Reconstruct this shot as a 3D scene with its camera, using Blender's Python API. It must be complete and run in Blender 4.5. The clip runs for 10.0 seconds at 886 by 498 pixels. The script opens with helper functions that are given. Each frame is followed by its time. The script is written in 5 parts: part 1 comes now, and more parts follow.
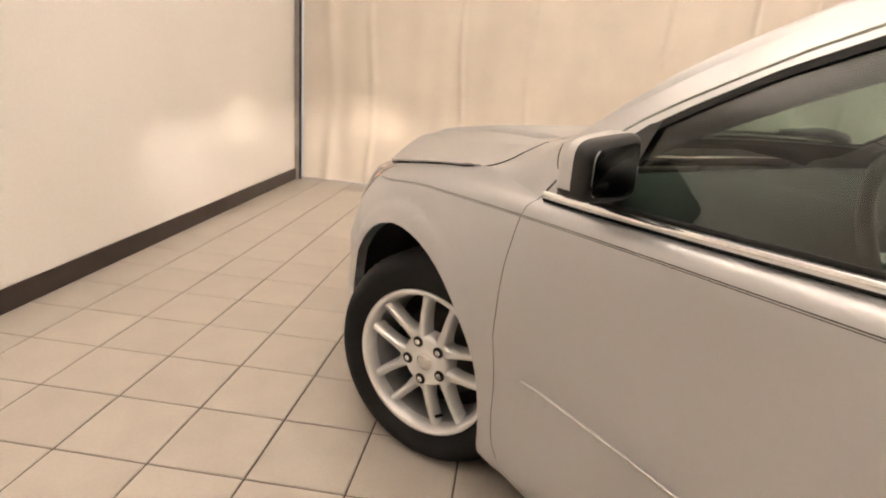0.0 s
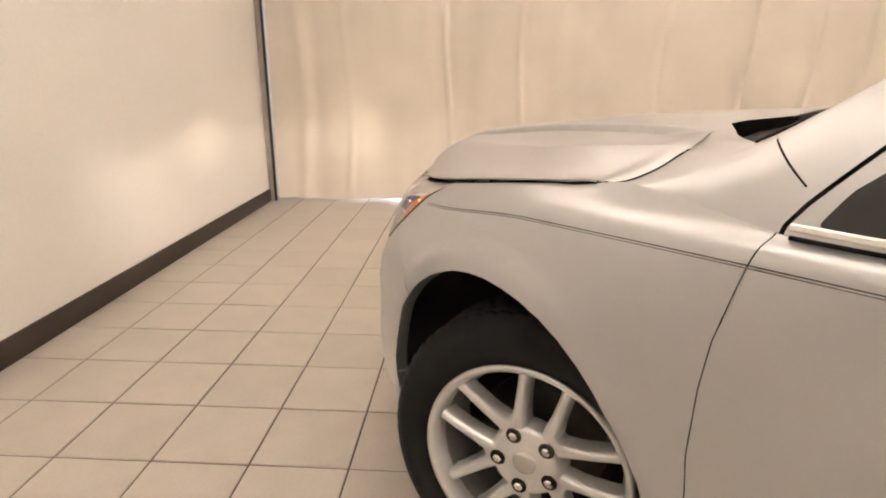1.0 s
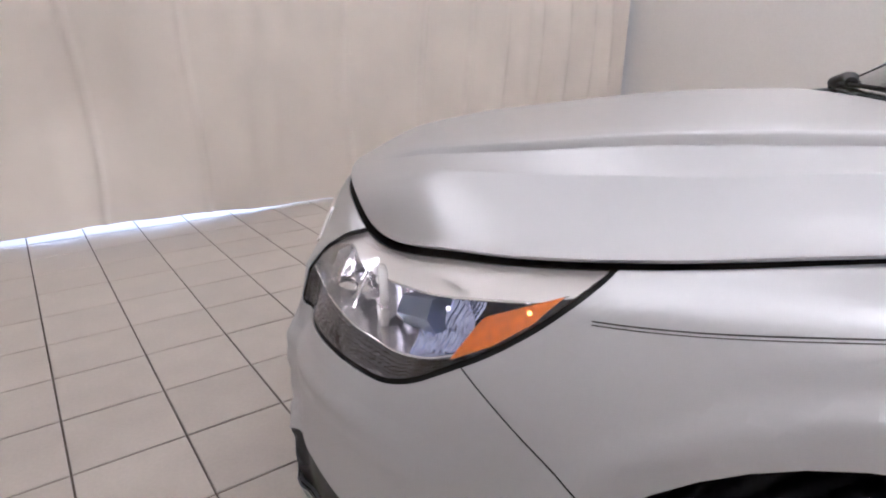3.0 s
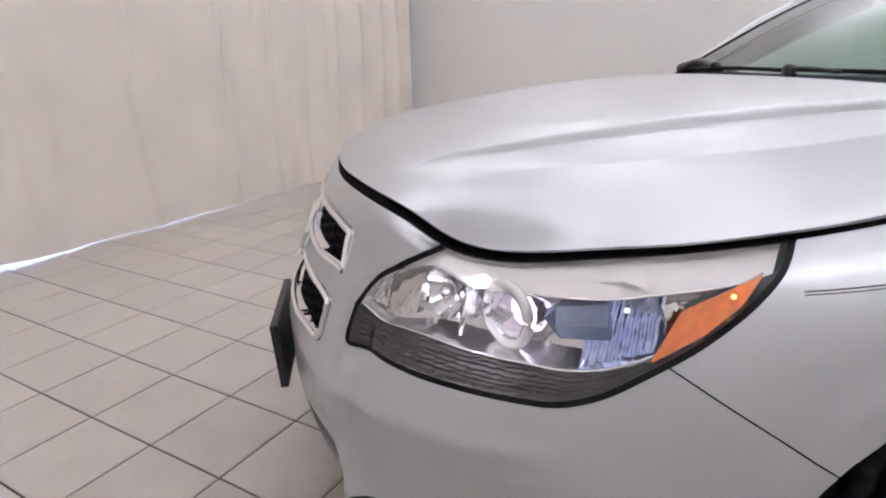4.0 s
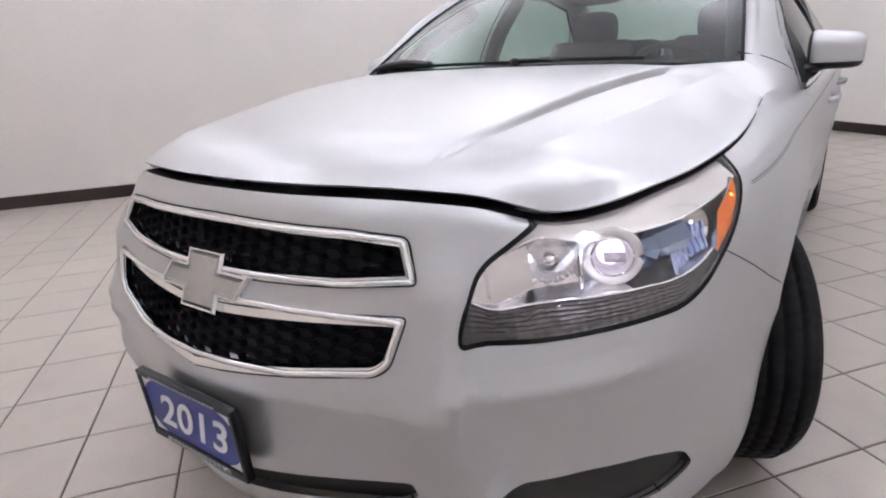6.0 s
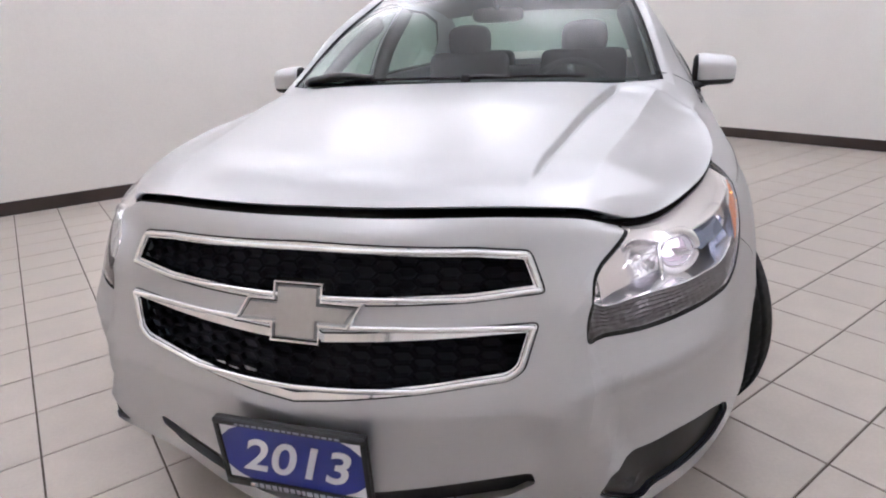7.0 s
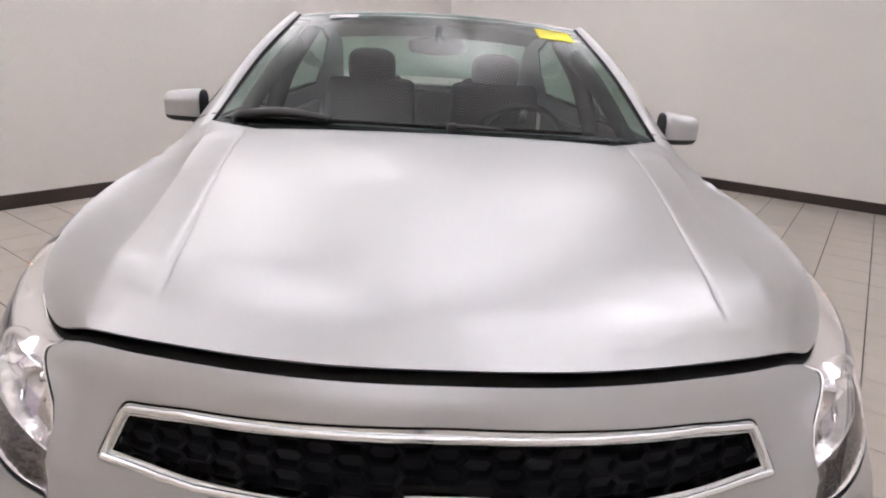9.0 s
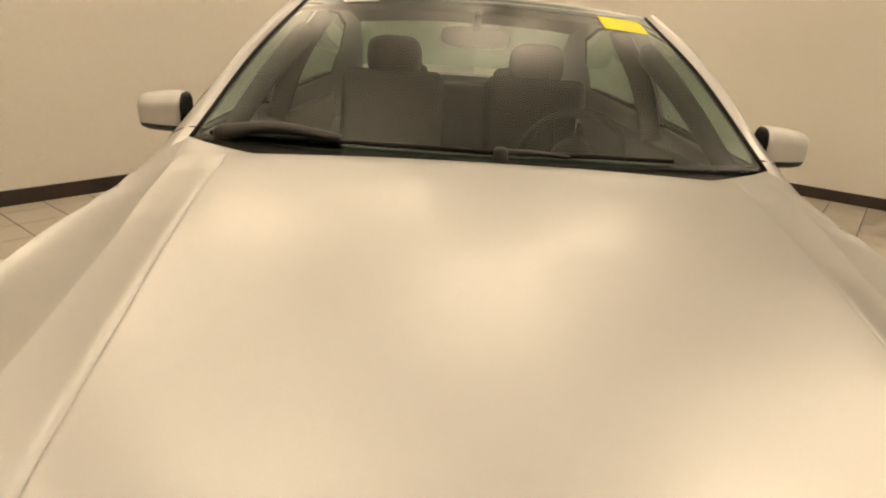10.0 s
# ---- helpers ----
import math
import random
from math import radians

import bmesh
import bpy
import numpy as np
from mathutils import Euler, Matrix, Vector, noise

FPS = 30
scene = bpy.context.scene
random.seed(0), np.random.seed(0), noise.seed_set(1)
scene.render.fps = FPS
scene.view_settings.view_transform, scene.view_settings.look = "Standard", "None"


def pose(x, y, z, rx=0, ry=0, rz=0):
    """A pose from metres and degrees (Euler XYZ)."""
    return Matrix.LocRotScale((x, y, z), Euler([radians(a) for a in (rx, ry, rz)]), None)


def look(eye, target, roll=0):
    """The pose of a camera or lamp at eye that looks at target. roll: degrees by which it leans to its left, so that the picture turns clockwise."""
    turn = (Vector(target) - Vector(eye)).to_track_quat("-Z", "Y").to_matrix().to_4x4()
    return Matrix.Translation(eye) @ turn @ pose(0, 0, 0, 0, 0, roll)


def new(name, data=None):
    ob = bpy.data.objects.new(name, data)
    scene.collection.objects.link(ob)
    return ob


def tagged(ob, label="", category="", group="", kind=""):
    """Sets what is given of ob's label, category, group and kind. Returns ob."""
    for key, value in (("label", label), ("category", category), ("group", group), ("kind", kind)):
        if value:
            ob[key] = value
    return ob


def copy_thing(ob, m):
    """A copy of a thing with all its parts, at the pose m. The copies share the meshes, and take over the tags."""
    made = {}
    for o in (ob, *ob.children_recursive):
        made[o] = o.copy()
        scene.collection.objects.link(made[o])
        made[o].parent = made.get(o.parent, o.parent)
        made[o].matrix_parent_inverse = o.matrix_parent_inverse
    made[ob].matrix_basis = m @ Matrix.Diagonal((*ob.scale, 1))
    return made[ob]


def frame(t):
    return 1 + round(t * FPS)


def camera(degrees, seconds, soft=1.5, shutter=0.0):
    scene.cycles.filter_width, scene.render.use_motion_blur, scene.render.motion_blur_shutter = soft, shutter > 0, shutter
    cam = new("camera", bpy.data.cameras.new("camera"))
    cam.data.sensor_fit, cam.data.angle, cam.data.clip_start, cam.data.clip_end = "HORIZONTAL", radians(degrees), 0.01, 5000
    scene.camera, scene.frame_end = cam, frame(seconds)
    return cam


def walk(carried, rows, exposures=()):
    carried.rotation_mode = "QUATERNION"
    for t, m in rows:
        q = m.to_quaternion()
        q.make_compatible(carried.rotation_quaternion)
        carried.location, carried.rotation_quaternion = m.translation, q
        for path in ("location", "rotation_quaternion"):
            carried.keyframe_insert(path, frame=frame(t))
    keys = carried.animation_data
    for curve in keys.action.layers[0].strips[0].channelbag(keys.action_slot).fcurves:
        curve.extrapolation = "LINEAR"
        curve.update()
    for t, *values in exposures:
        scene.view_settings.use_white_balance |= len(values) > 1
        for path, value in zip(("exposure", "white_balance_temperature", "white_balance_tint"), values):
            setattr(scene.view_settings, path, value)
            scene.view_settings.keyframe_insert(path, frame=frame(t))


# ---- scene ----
# ==== camera and walk ====
cam = camera(74.98, 10.0, soft=2.0)
walk(cam, [
    (0.0, look((0.676, -1.339, 1.192), (0.472, 0.559, 0.595), 4.55)),
    (0.5, look((0.501, -1.080, 1.167), (0.305, 0.829, 0.603), 1.48)),
    (1.0, look((0.356, -0.833, 1.138), (0.255, 1.076, 0.551), 0.30)),
    (1.5, look((0.180, -0.607, 1.152), (0.277, 1.305, 0.574), 0.41)),
    (2.0, look((-0.014, -0.390, 1.185), (0.435, 1.473, 0.612), -0.18)),
    (2.5, look((-0.128, -0.098, 1.149), (0.675, 1.620, 0.515), -0.04)),
    (3.0, look((-0.271, 0.165, 1.131), (0.863, 1.679, 0.484), 0.83)),
    (3.2, look((-0.329, 0.256, 1.121), (0.898, 1.687, 0.453), 0.11)),
    (4.3, look((-0.584, 0.734, 1.099), (1.179, 1.449, 0.481), -0.22)),
    (4.5, look((-0.603, 0.802, 1.091), (1.211, 1.370, 0.468), 0.55)),
    (5.0, look((-0.669, 0.975, 1.114), (1.222, 1.170, 0.494), 0.10)),
    (5.5, look((-0.656, 1.207, 1.097), (1.232, 1.018, 0.466), -2.25)),
    (5.7, look((-0.650, 1.304, 1.094), (1.216, 0.971, 0.456), -2.79)),
    (6.8, look((-0.540, 1.884, 1.156), (1.063, 0.873, 0.515), -2.93)),
    (7.0, look((-0.466, 1.970, 1.174), (1.068, 0.871, 0.513), -2.32)),
    (7.5, look((-0.337, 2.144, 1.172), (1.098, 0.894, 0.557), -2.43)),
    (8.0, look((-0.205, 2.265, 1.164), (1.105, 0.894, 0.530), -1.15)),
    (8.5, look((-0.008, 2.195, 1.197), (1.219, 0.759, 0.540), 1.26)),
    (9.0, look((0.215, 2.079, 1.267), (1.315, 0.532, 0.638), 3.11)),
    (9.5, look((0.382, 1.931, 1.297), (1.438, 0.352, 0.675), 3.02)),
    (10.0, look((0.546, 1.735, 1.308), (1.681, 0.241, 0.618), 3.57)),
], exposures=((0.0, 0.32, 6450, 15), (0.5, 0.32, 6450, 15), (1.4, 0.14, 6400, 15), (2.2, 0.11, 6200, 15), (2.5, 0.09, 5500, 15), (2.8, -0.09, 5100, 16), (4.5, 0.09, 5000, 15), (6.0, 0.13, 4980, 15), (8.5, 0.16, 4980, 15), (9.0, -0.03, 5220, 15), (9.5, -0.12, 6200, 7), (10.0, -0.25, 7800, 8)))

# ==== world and light ====
world = bpy.data.worlds.new("world")
world.use_nodes = True
world.node_tree.nodes["Background"].inputs[0].default_value = (0.75, 0.85, 1.0, 1)
world.node_tree.nodes["Background"].inputs[1].default_value = 0.25
scene.world = world

# ==== materials ====
def mat(name, color, rough=0.5, metal=0.0, coat=0.0, coat_rough=0.05, spec=0.5, vary=0.0, scale=8.0, fine=0.0, fine_scale=200.0, bump=0.0, rough_vary=0.0, emit=None, rand=0.0):
    """Principled surface with variation of tone at two scales, roughness wear and fine relief, in object space."""
    m = bpy.data.materials.new(name)
    m.use_nodes = True
    nt = m.node_tree
    b = nt.nodes["Principled BSDF"]
    b.inputs["Base Color"].default_value = (*color, 1)
    b.inputs["Roughness"].default_value = rough
    b.inputs["Metallic"].default_value = metal
    b.inputs["Coat Weight"].default_value = coat
    b.inputs["Coat Roughness"].default_value = coat_rough
    b.inputs["Specular IOR Level"].default_value = spec
    if emit:
        b.inputs["Emission Color"].default_value = (*emit[0], 1)
        b.inputs["Emission Strength"].default_value = emit[1]
    if vary or fine or bump or rough_vary or rand:
        tc = nt.nodes.new("ShaderNodeTexCoord")
        n1 = nt.nodes.new("ShaderNodeTexNoise")
        n1.inputs["Scale"].default_value = scale
        n1.inputs["Detail"].default_value = 4
        n2 = nt.nodes.new("ShaderNodeTexNoise")
        n2.inputs["Scale"].default_value = fine_scale
        n2.inputs["Detail"].default_value = 2
        nt.links.new(tc.outputs["Object"], n1.inputs["Vector"])
        nt.links.new(tc.outputs["Object"], n2.inputs["Vector"])
        last = None
        for node, amount in ((n1, vary), (n2, fine)):
            if not amount:
                continue
            r = nt.nodes.new("ShaderNodeMapRange")
            r.inputs["From Min"].default_value, r.inputs["From Max"].default_value = 0.3, 0.7
            r.inputs["To Min"].default_value, r.inputs["To Max"].default_value = 1 - amount, 1 + amount
            nt.links.new(node.outputs["Fac"], r.inputs["Value"])
            if last is None:
                last = r.outputs[0]
            else:
                mu = nt.nodes.new("ShaderNodeMath")
                mu.operation = "MULTIPLY"
                nt.links.new(last, mu.inputs[0])
                nt.links.new(r.outputs[0], mu.inputs[1])
                last = mu.outputs[0]
        if rand:
            oi = nt.nodes.new("ShaderNodeObjectInfo")
            r = nt.nodes.new("ShaderNodeMapRange")
            r.inputs["To Min"].default_value, r.inputs["To Max"].default_value = 1 - rand, 1 + rand
            nt.links.new(oi.outputs["Random"], r.inputs["Value"])
            if last is None:
                last = r.outputs[0]
            else:
                mu = nt.nodes.new("ShaderNodeMath")
                mu.operation = "MULTIPLY"
                nt.links.new(last, mu.inputs[0])
                nt.links.new(r.outputs[0], mu.inputs[1])
                last = mu.outputs[0]
        if last is not None:
            mix = nt.nodes.new("ShaderNodeVectorMath")
            mix.operation = "SCALE"
            mix.inputs[0].default_value = color
            nt.links.new(last, mix.inputs["Scale"])
            nt.links.new(mix.outputs[0], b.inputs["Base Color"])
        if rough_vary:
            r = nt.nodes.new("ShaderNodeMapRange")
            r.inputs["From Min"].default_value, r.inputs["From Max"].default_value = 0.3, 0.7
            r.inputs["To Min"].default_value, r.inputs["To Max"].default_value = max(rough - rough_vary, 0.02), rough + rough_vary
            nt.links.new(n1.outputs["Fac"], r.inputs["Value"])
            nt.links.new(r.outputs[0], b.inputs["Roughness"])
        if bump:
            bp = nt.nodes.new("ShaderNodeBump")
            bp.inputs["Strength"].default_value = bump
            bp.inputs["Distance"].default_value = 0.002
            nt.links.new(n2.outputs["Fac"], bp.inputs["Height"])
            nt.links.new(bp.outputs[0], b.inputs["Normal"])
    return m


def glass(name, tint, rough=0.02, ior=1.45, faces=1.7):
    """Thin pane: tinted straight-through light with Fresnel gloss."""
    m = bpy.data.materials.new(name)
    m.use_nodes = True
    nt = m.node_tree
    nt.nodes.remove(nt.nodes["Principled BSDF"])
    tr = nt.nodes.new("ShaderNodeBsdfTransparent")
    tr.inputs[0].default_value = (*tint, 1)
    gl = nt.nodes.new("ShaderNodeBsdfGlossy")
    gl.inputs["Roughness"].default_value = rough
    f0 = faces * ((ior - 1) / (ior + 1)) ** 2               # both faces of the pane
    lw = nt.nodes.new("ShaderNodeLayerWeight")
    lw.inputs["Blend"].default_value = 0.5
    pw = nt.nodes.new("ShaderNodeMath")
    pw.operation = "POWER"
    pw.inputs[1].default_value = 5.0
    nt.links.new(lw.outputs["Facing"], pw.inputs[0])
    fr = nt.nodes.new("ShaderNodeMath")
    fr.operation = "MULTIPLY_ADD"
    fr.inputs[1].default_value, fr.inputs[2].default_value = 1 - f0, f0
    nt.links.new(pw.outputs[0], fr.inputs[0])
    mx = nt.nodes.new("ShaderNodeMixShader")
    nt.links.new(fr.outputs[0], mx.inputs[0])
    nt.links.new(tr.outputs[0], mx.inputs[1])
    nt.links.new(gl.outputs[0], mx.inputs[2])
    nt.links.new(mx.outputs[0], nt.nodes["Material Output"].inputs[0])
    return m


PAINT = mat("silver_paint", (0.550, 0.555, 0.573), rough=0.39, metal=0.80, coat=0.40, coat_rough=0.18, vary=0.025, scale=3.0, fine=0.05, fine_scale=1800, rough_vary=0.03)
BLACK = mat("black_plastic", (0.012, 0.012, 0.013), rough=0.5, vary=0.15, fine=0.1, bump=0.08, fine_scale=600)
RUBBER = mat("black_rubber", (0.008, 0.008, 0.008), rough=0.6, spec=0.2)
GAP = mat("panel_gap_dark", (0.012, 0.011, 0.010), rough=0.85, spec=0.1)
TYRE = mat("tyre_rubber", (0.012, 0.012, 0.013), rough=0.8, spec=0.2, vary=0.25, scale=14, fine=0.15, fine_scale=260, bump=0.15)
ALLOY = mat("silver_alloy", (0.74, 0.74, 0.74), rough=0.34, metal=0.65, coat=0.3, coat_rough=0.12, vary=0.04, scale=20)
# rim silver darkened by colour to stand in for shade behind the spokes
RIM_BARREL = mat("rim_barrel_shaded", (0.40, 0.40, 0.41), rough=0.42, metal=0.7, vary=0.15, scale=18)
DARK_METAL = mat("brake_metal", (0.06, 0.058, 0.055), rough=0.5, metal=0.8, vary=0.3, scale=15)
CHROME = mat("chrome", (0.86, 0.87, 0.88), rough=0.07, metal=1.0, rough_vary=0.03, scale=25)
SATIN = mat("satin_chrome", (0.78, 0.78, 0.78), rough=0.22, metal=1.0)
REFLECTOR = mat("lamp_reflector", (0.9, 0.9, 0.92), rough=0.10, metal=1.0, vary=0.05, scale=60)
LAMP_GREY = mat("lamp_bezel_grey", (0.075, 0.069, 0.069), rough=0.33, metal=0.8, vary=0.3, scale=60)
LAMP_WHITE = mat("lamp_bright_panel", (0.88, 0.865, 0.85), rough=0.25, metal=0.0, coat=0.6, coat_rough=0.08)
LAMP_CHROME = mat("lamp_wavy_chrome", (0.84, 0.83, 0.83), rough=0.06, metal=1.0, bump=0.9, fine_scale=42, vary=0.04, scale=30)
PRISM = mat("lamp_blue_grey_prism", (0.22, 0.27, 0.40), rough=0.18, metal=0.7, vary=0.15, scale=60)
LAMP_SILVER = mat("lamp_silver", (0.74, 0.73, 0.72), rough=0.2, metal=0.9)
PROJECTOR = glass("projector_glass", (0.96, 0.92, 0.95), 0.03, 1.6)
# reflection darkened by colour; clear mirror glass would show the pale walls
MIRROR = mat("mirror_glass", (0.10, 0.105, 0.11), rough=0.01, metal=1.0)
INTERIOR = mat("interior_black", (0.014, 0.014, 0.015), rough=0.8, vary=0.2, scale=9, fine=0.05, bump=0.02, fine_scale=700)
INTERIOR_GREY = mat("interior_grey", (0.035, 0.035, 0.037), rough=0.7, vary=0.12, scale=9, fine=0.04, bump=0.02, fine_scale=500)
CLOTH = mat("seat_cloth", (0.009, 0.0095, 0.011), rough=0.95, vary=0.15, scale=10, fine=0.04, fine_scale=120, spec=0.1)
HEADLINER = mat("headliner", (0.42, 0.40, 0.37), rough=0.9, vary=0.05, fine=0.05)
WINDSHIELD = glass("windshield_glass", (0.46, 0.57, 0.53), 0.17, 1.52, 1.6)
SIDE_GLASS = glass("side_window_glass", (0.58, 0.72, 0.65), 0.01, 1.50, 2.0)
LENS = glass("lamp_lens", (0.96, 0.945, 0.94), 0.02)
AMBER = mat("amber_reflector", (0.85, 0.22, 0.02), rough=0.2, coat=0.6, vary=0.2, scale=120)
BLUE_LENS = mat("blue_lamp_flutes", (0.55, 0.63, 0.95), rough=0.10, metal=0.95, vary=0.2, scale=70)
BULB = mat("headlamp_bulb", (1, 1, 1), rough=0.3, emit=((1.0, 0.85, 0.82), 1.5))
BULB_AMBER = mat("amber_bulb", (1, 0.5, 0.1), rough=0.3, emit=((1.0, 0.45, 0.08), 4.0))
WALL = mat("painted_wall", (0.86, 0.835, 0.80), rough=0.42, vary=0.03, scale=0.8, fine=0.015, fine_scale=60, bump=0.05, rough_vary=0.06)
BASE = mat("dark_baseboard", (0.028, 0.018, 0.015), rough=0.45, vary=0.25, scale=5, fine=0.1)
TILE = mat("beige_floor_tile", (0.50, 0.455, 0.405), rough=0.38, vary=0.07, scale=5.0, fine=0.03, fine_scale=90, bump=0.04, rough_vary=0.10, rand=0.045)
GROUT = mat("dark_grout", (0.092, 0.070, 0.056), rough=0.9, vary=0.2, scale=3, fine=0.15, fine_scale=150)
CURTAIN = mat("cream_curtain", (0.80, 0.735, 0.655), rough=0.75, vary=0.06, scale=1.6, fine=0.02, fine_scale=400, bump=0.08, spec=0.25)
METAL_TRIM = mat("grey_trim", (0.35, 0.32, 0.29), rough=0.45, metal=0.4, vary=0.15, scale=6)
CEILING = mat("white_ceiling", (0.82, 0.81, 0.79), rough=0.9, vary=0.03, scale=3, fine=0.06, fine_scale=300, bump=0.2)
PANEL = mat("light_diffuser", (0.9, 0.9, 0.88), rough=0.6, emit=((1.0, 0.86, 0.70), 176))
WHITE_PAINT = mat("white_enamel", (0.8, 0.8, 0.78), rough=0.4, vary=0.03)
PLATE_BLUE = mat("plate_blue", (0.018, 0.028, 0.23), rough=0.35, vary=0.06, scale=30)
PLATE_WHITE = mat("plate_white", (0.8, 0.8, 0.82), rough=0.4)
PLATE_GREY = mat("plate_lettering_grey", (0.35, 0.36, 0.40), rough=0.4)
MESH_BLACK = mat("grille_mesh_black", (0.005, 0.005, 0.007), rough=0.75, spec=0.10)
EMBLEM_FACE = mat("emblem_face", (0.50, 0.50, 0.50), rough=0.28, metal=1.0, vary=0.05, scale=40)
YELLOW = mat("yellow_sticker", (0.85, 0.78, 0.03), rough=0.5)
PINSTRIPE = mat("dark_pinstripe", (0.06, 0.055, 0.05), rough=0.4)
CALIPER_DARK = mat("wheel_well_liner", (0.010, 0.010, 0.013), rough=0.9, vary=0.2, scale=10)


# ==== mesh helpers ====
def link_mesh(name, verts, faces, material, smooth=True):
    me = bpy.data.meshes.new(name)
    me.from_pydata([tuple(map(float, v)) for v in verts], [], [list(map(int, f)) for f in faces])
    me.update()
    if material:
        me.materials.append(material)
    if smooth:
        me.polygons.foreach_set("use_smooth", [True] * len(me.polygons))
    return new(name, me)


def put_under(ob, parent, label=""):
    ob.parent = parent
    if label:
        tagged(ob, label=label)
    return ob


def from_bm(name, bm, material, smooth=True):
    me = bpy.data.meshes.new(name)
    bm.to_mesh(me)
    bm.free()
    me.materials.append(material)
    if smooth:
        me.polygons.foreach_set("use_smooth", [True] * len(me.polygons))
    return new(name, me)


def part(name, bm, material, parent, label="", smooth=True):
    return put_under(from_bm(name, bm, material, smooth), parent, label)


def part_vf(name, vf, material, parent, label="", smooth=True):
    return put_under(link_mesh(name, vf[0], vf[1], material, smooth), parent, label)


def compact(V, F):
    used = sorted({i for f in F for i in f})
    at = {i: k for k, i in enumerate(used)}
    return [V[i] for i in used], [[at[i] for i in f] for f in F]


def mirrored(V, F):
    """The left half with its right twin, welded on the middle plane."""
    W, G, twin = [tuple(v) for v in V], [list(f) for f in F], {}
    for i, v in enumerate(V):
        if abs(v[1]) < 1e-5:
            twin[i] = i
        else:
            twin[i] = len(W)
            W.append((v[0], -v[1], v[2]))
    G += [[twin[i] for i in reversed(f)] for f in F]
    return W, G


def flipped(V, F):
    return [(v[0], -v[1], v[2]) for v in V], [list(reversed(f)) for f in F]


def joined(*vfs):
    V, F = [], []
    for v, f in vfs:
        o = len(V)
        V += [tuple(q) for q in v]
        F += [[i + o for i in g] for g in f]
    return V, F


def grid_vf(P, close_u=False, close_v=False):
    P = np.asarray(P, float)
    m, n = P.shape[:2]
    F = []
    for i in range(m if close_u else m - 1):
        for j in range(n if close_v else n - 1):
            i2, j2 = (i + 1) % m, (j + 1) % n
            F.append([i * n + j, i2 * n + j, i2 * n + j2, i * n + j2])
    return [tuple(p) for p in P.reshape(-1, 3)], F


def spl(xs, ys, x):
    """Smooth curve through a few support values (cubic Hermite)."""
    xs, ys, x = np.asarray(xs, float), np.asarray(ys, float), np.asarray(x, float)
    if xs[0] > xs[-1]:
        xs, ys = xs[::-1], ys[::-1]
    m = np.gradient(ys, xs, axis=0)
    k = np.clip(np.searchsorted(xs, x) - 1, 0, len(xs) - 2)
    h = xs[k + 1] - xs[k]
    t = np.clip((x - xs[k]) / h, 0, 1)
    if ys.ndim > 1:
        t, h = t[..., None], h[..., None]
    return (2 * t**3 - 3 * t**2 + 1) * ys[k] + (t**3 - 2 * t**2 + t) * h * m[k] + (3 * t**2 - 2 * t**3) * ys[k + 1] + (t**3 - t**2) * h * m[k + 1]


def through_points(P, count):
    """Evenly stepped smooth curve through support points."""
    P = np.asarray(P, float)
    d = np.r_[0, np.cumsum(np.linalg.norm(np.diff(P, axis=0), axis=1))]
    return spl(d, P, np.linspace(0, d[-1], count))


def tube_vf(P, radius, sides=8, closed=False, caps=True, squash=1.0):
    """A round bar swept along a path."""
    P = np.asarray(P, float)
    n = len(P)
    T = np.gradient(P, axis=0) if not closed else np.roll(P, -1, 0) - np.roll(P, 1, 0)
    T /= np.linalg.norm(T, axis=1)[:, None] + 1e-12
    up = np.array([0, 0, 1.0])
    if np.abs(T[:, 2]).mean() > 0.8:
        up = np.array([1.0, 0, 0])
    A = np.cross(T, up)
    A /= np.linalg.norm(A, axis=1)[:, None] + 1e-12
    B = np.cross(A, T)
    r = np.broadcast_to(np.asarray(radius, float), (n,))
    ang = np.linspace(0, 2 * math.pi, sides, endpoint=False)
    Q = P[:, None] + r[:, None, None] * (np.cos(ang)[None, :, None] * A[:, None] + squash * np.sin(ang)[None, :, None] * B[:, None])
    V, F = grid_vf(Q, close_u=closed, close_v=True)
    if caps and not closed:
        F.append(list(range(sides)))
        F.append(list(range((n - 1) * sides, n * sides))[::-1])
    return V, F


def box_bm(x0, x1, y0, y1, z0, z1, bevel=0.0, segments=2):
    bm = bmesh.new()
    bmesh.ops.create_cube(bm, size=1, matrix=Matrix.LocRotScale(((x0 + x1) / 2, (y0 + y1) / 2, (z0 + z1) / 2), None, (x1 - x0, y1 - y0, z1 - z0)))
    if bevel:
        bmesh.ops.bevel(bm, geom=bm.edges[:], offset=bevel, segments=segments, affect="EDGES", profile=0.6)
    return bm


def lathe_vf(profile, sides=48, axis="y"):
    """Spin (radius, along) pairs about an axis."""
    ang = np.linspace(0, 2 * math.pi, sides, endpoint=False)
    Q = np.zeros((sides, len(profile), 3))
    for k, (r, a) in enumerate(profile):
        if axis == "y":
            Q[:, k] = np.stack([r * np.cos(ang), np.full(sides, a), r * np.sin(ang)], 1)
        elif axis == "x":
            Q[:, k] = np.stack([np.full(sides, a), r * np.cos(ang), r * np.sin(ang)], 1)
        else:
            Q[:, k] = np.stack([r * np.cos(ang), r * np.sin(ang), np.full(sides, a)], 1)
    return grid_vf(Q, close_u=True)


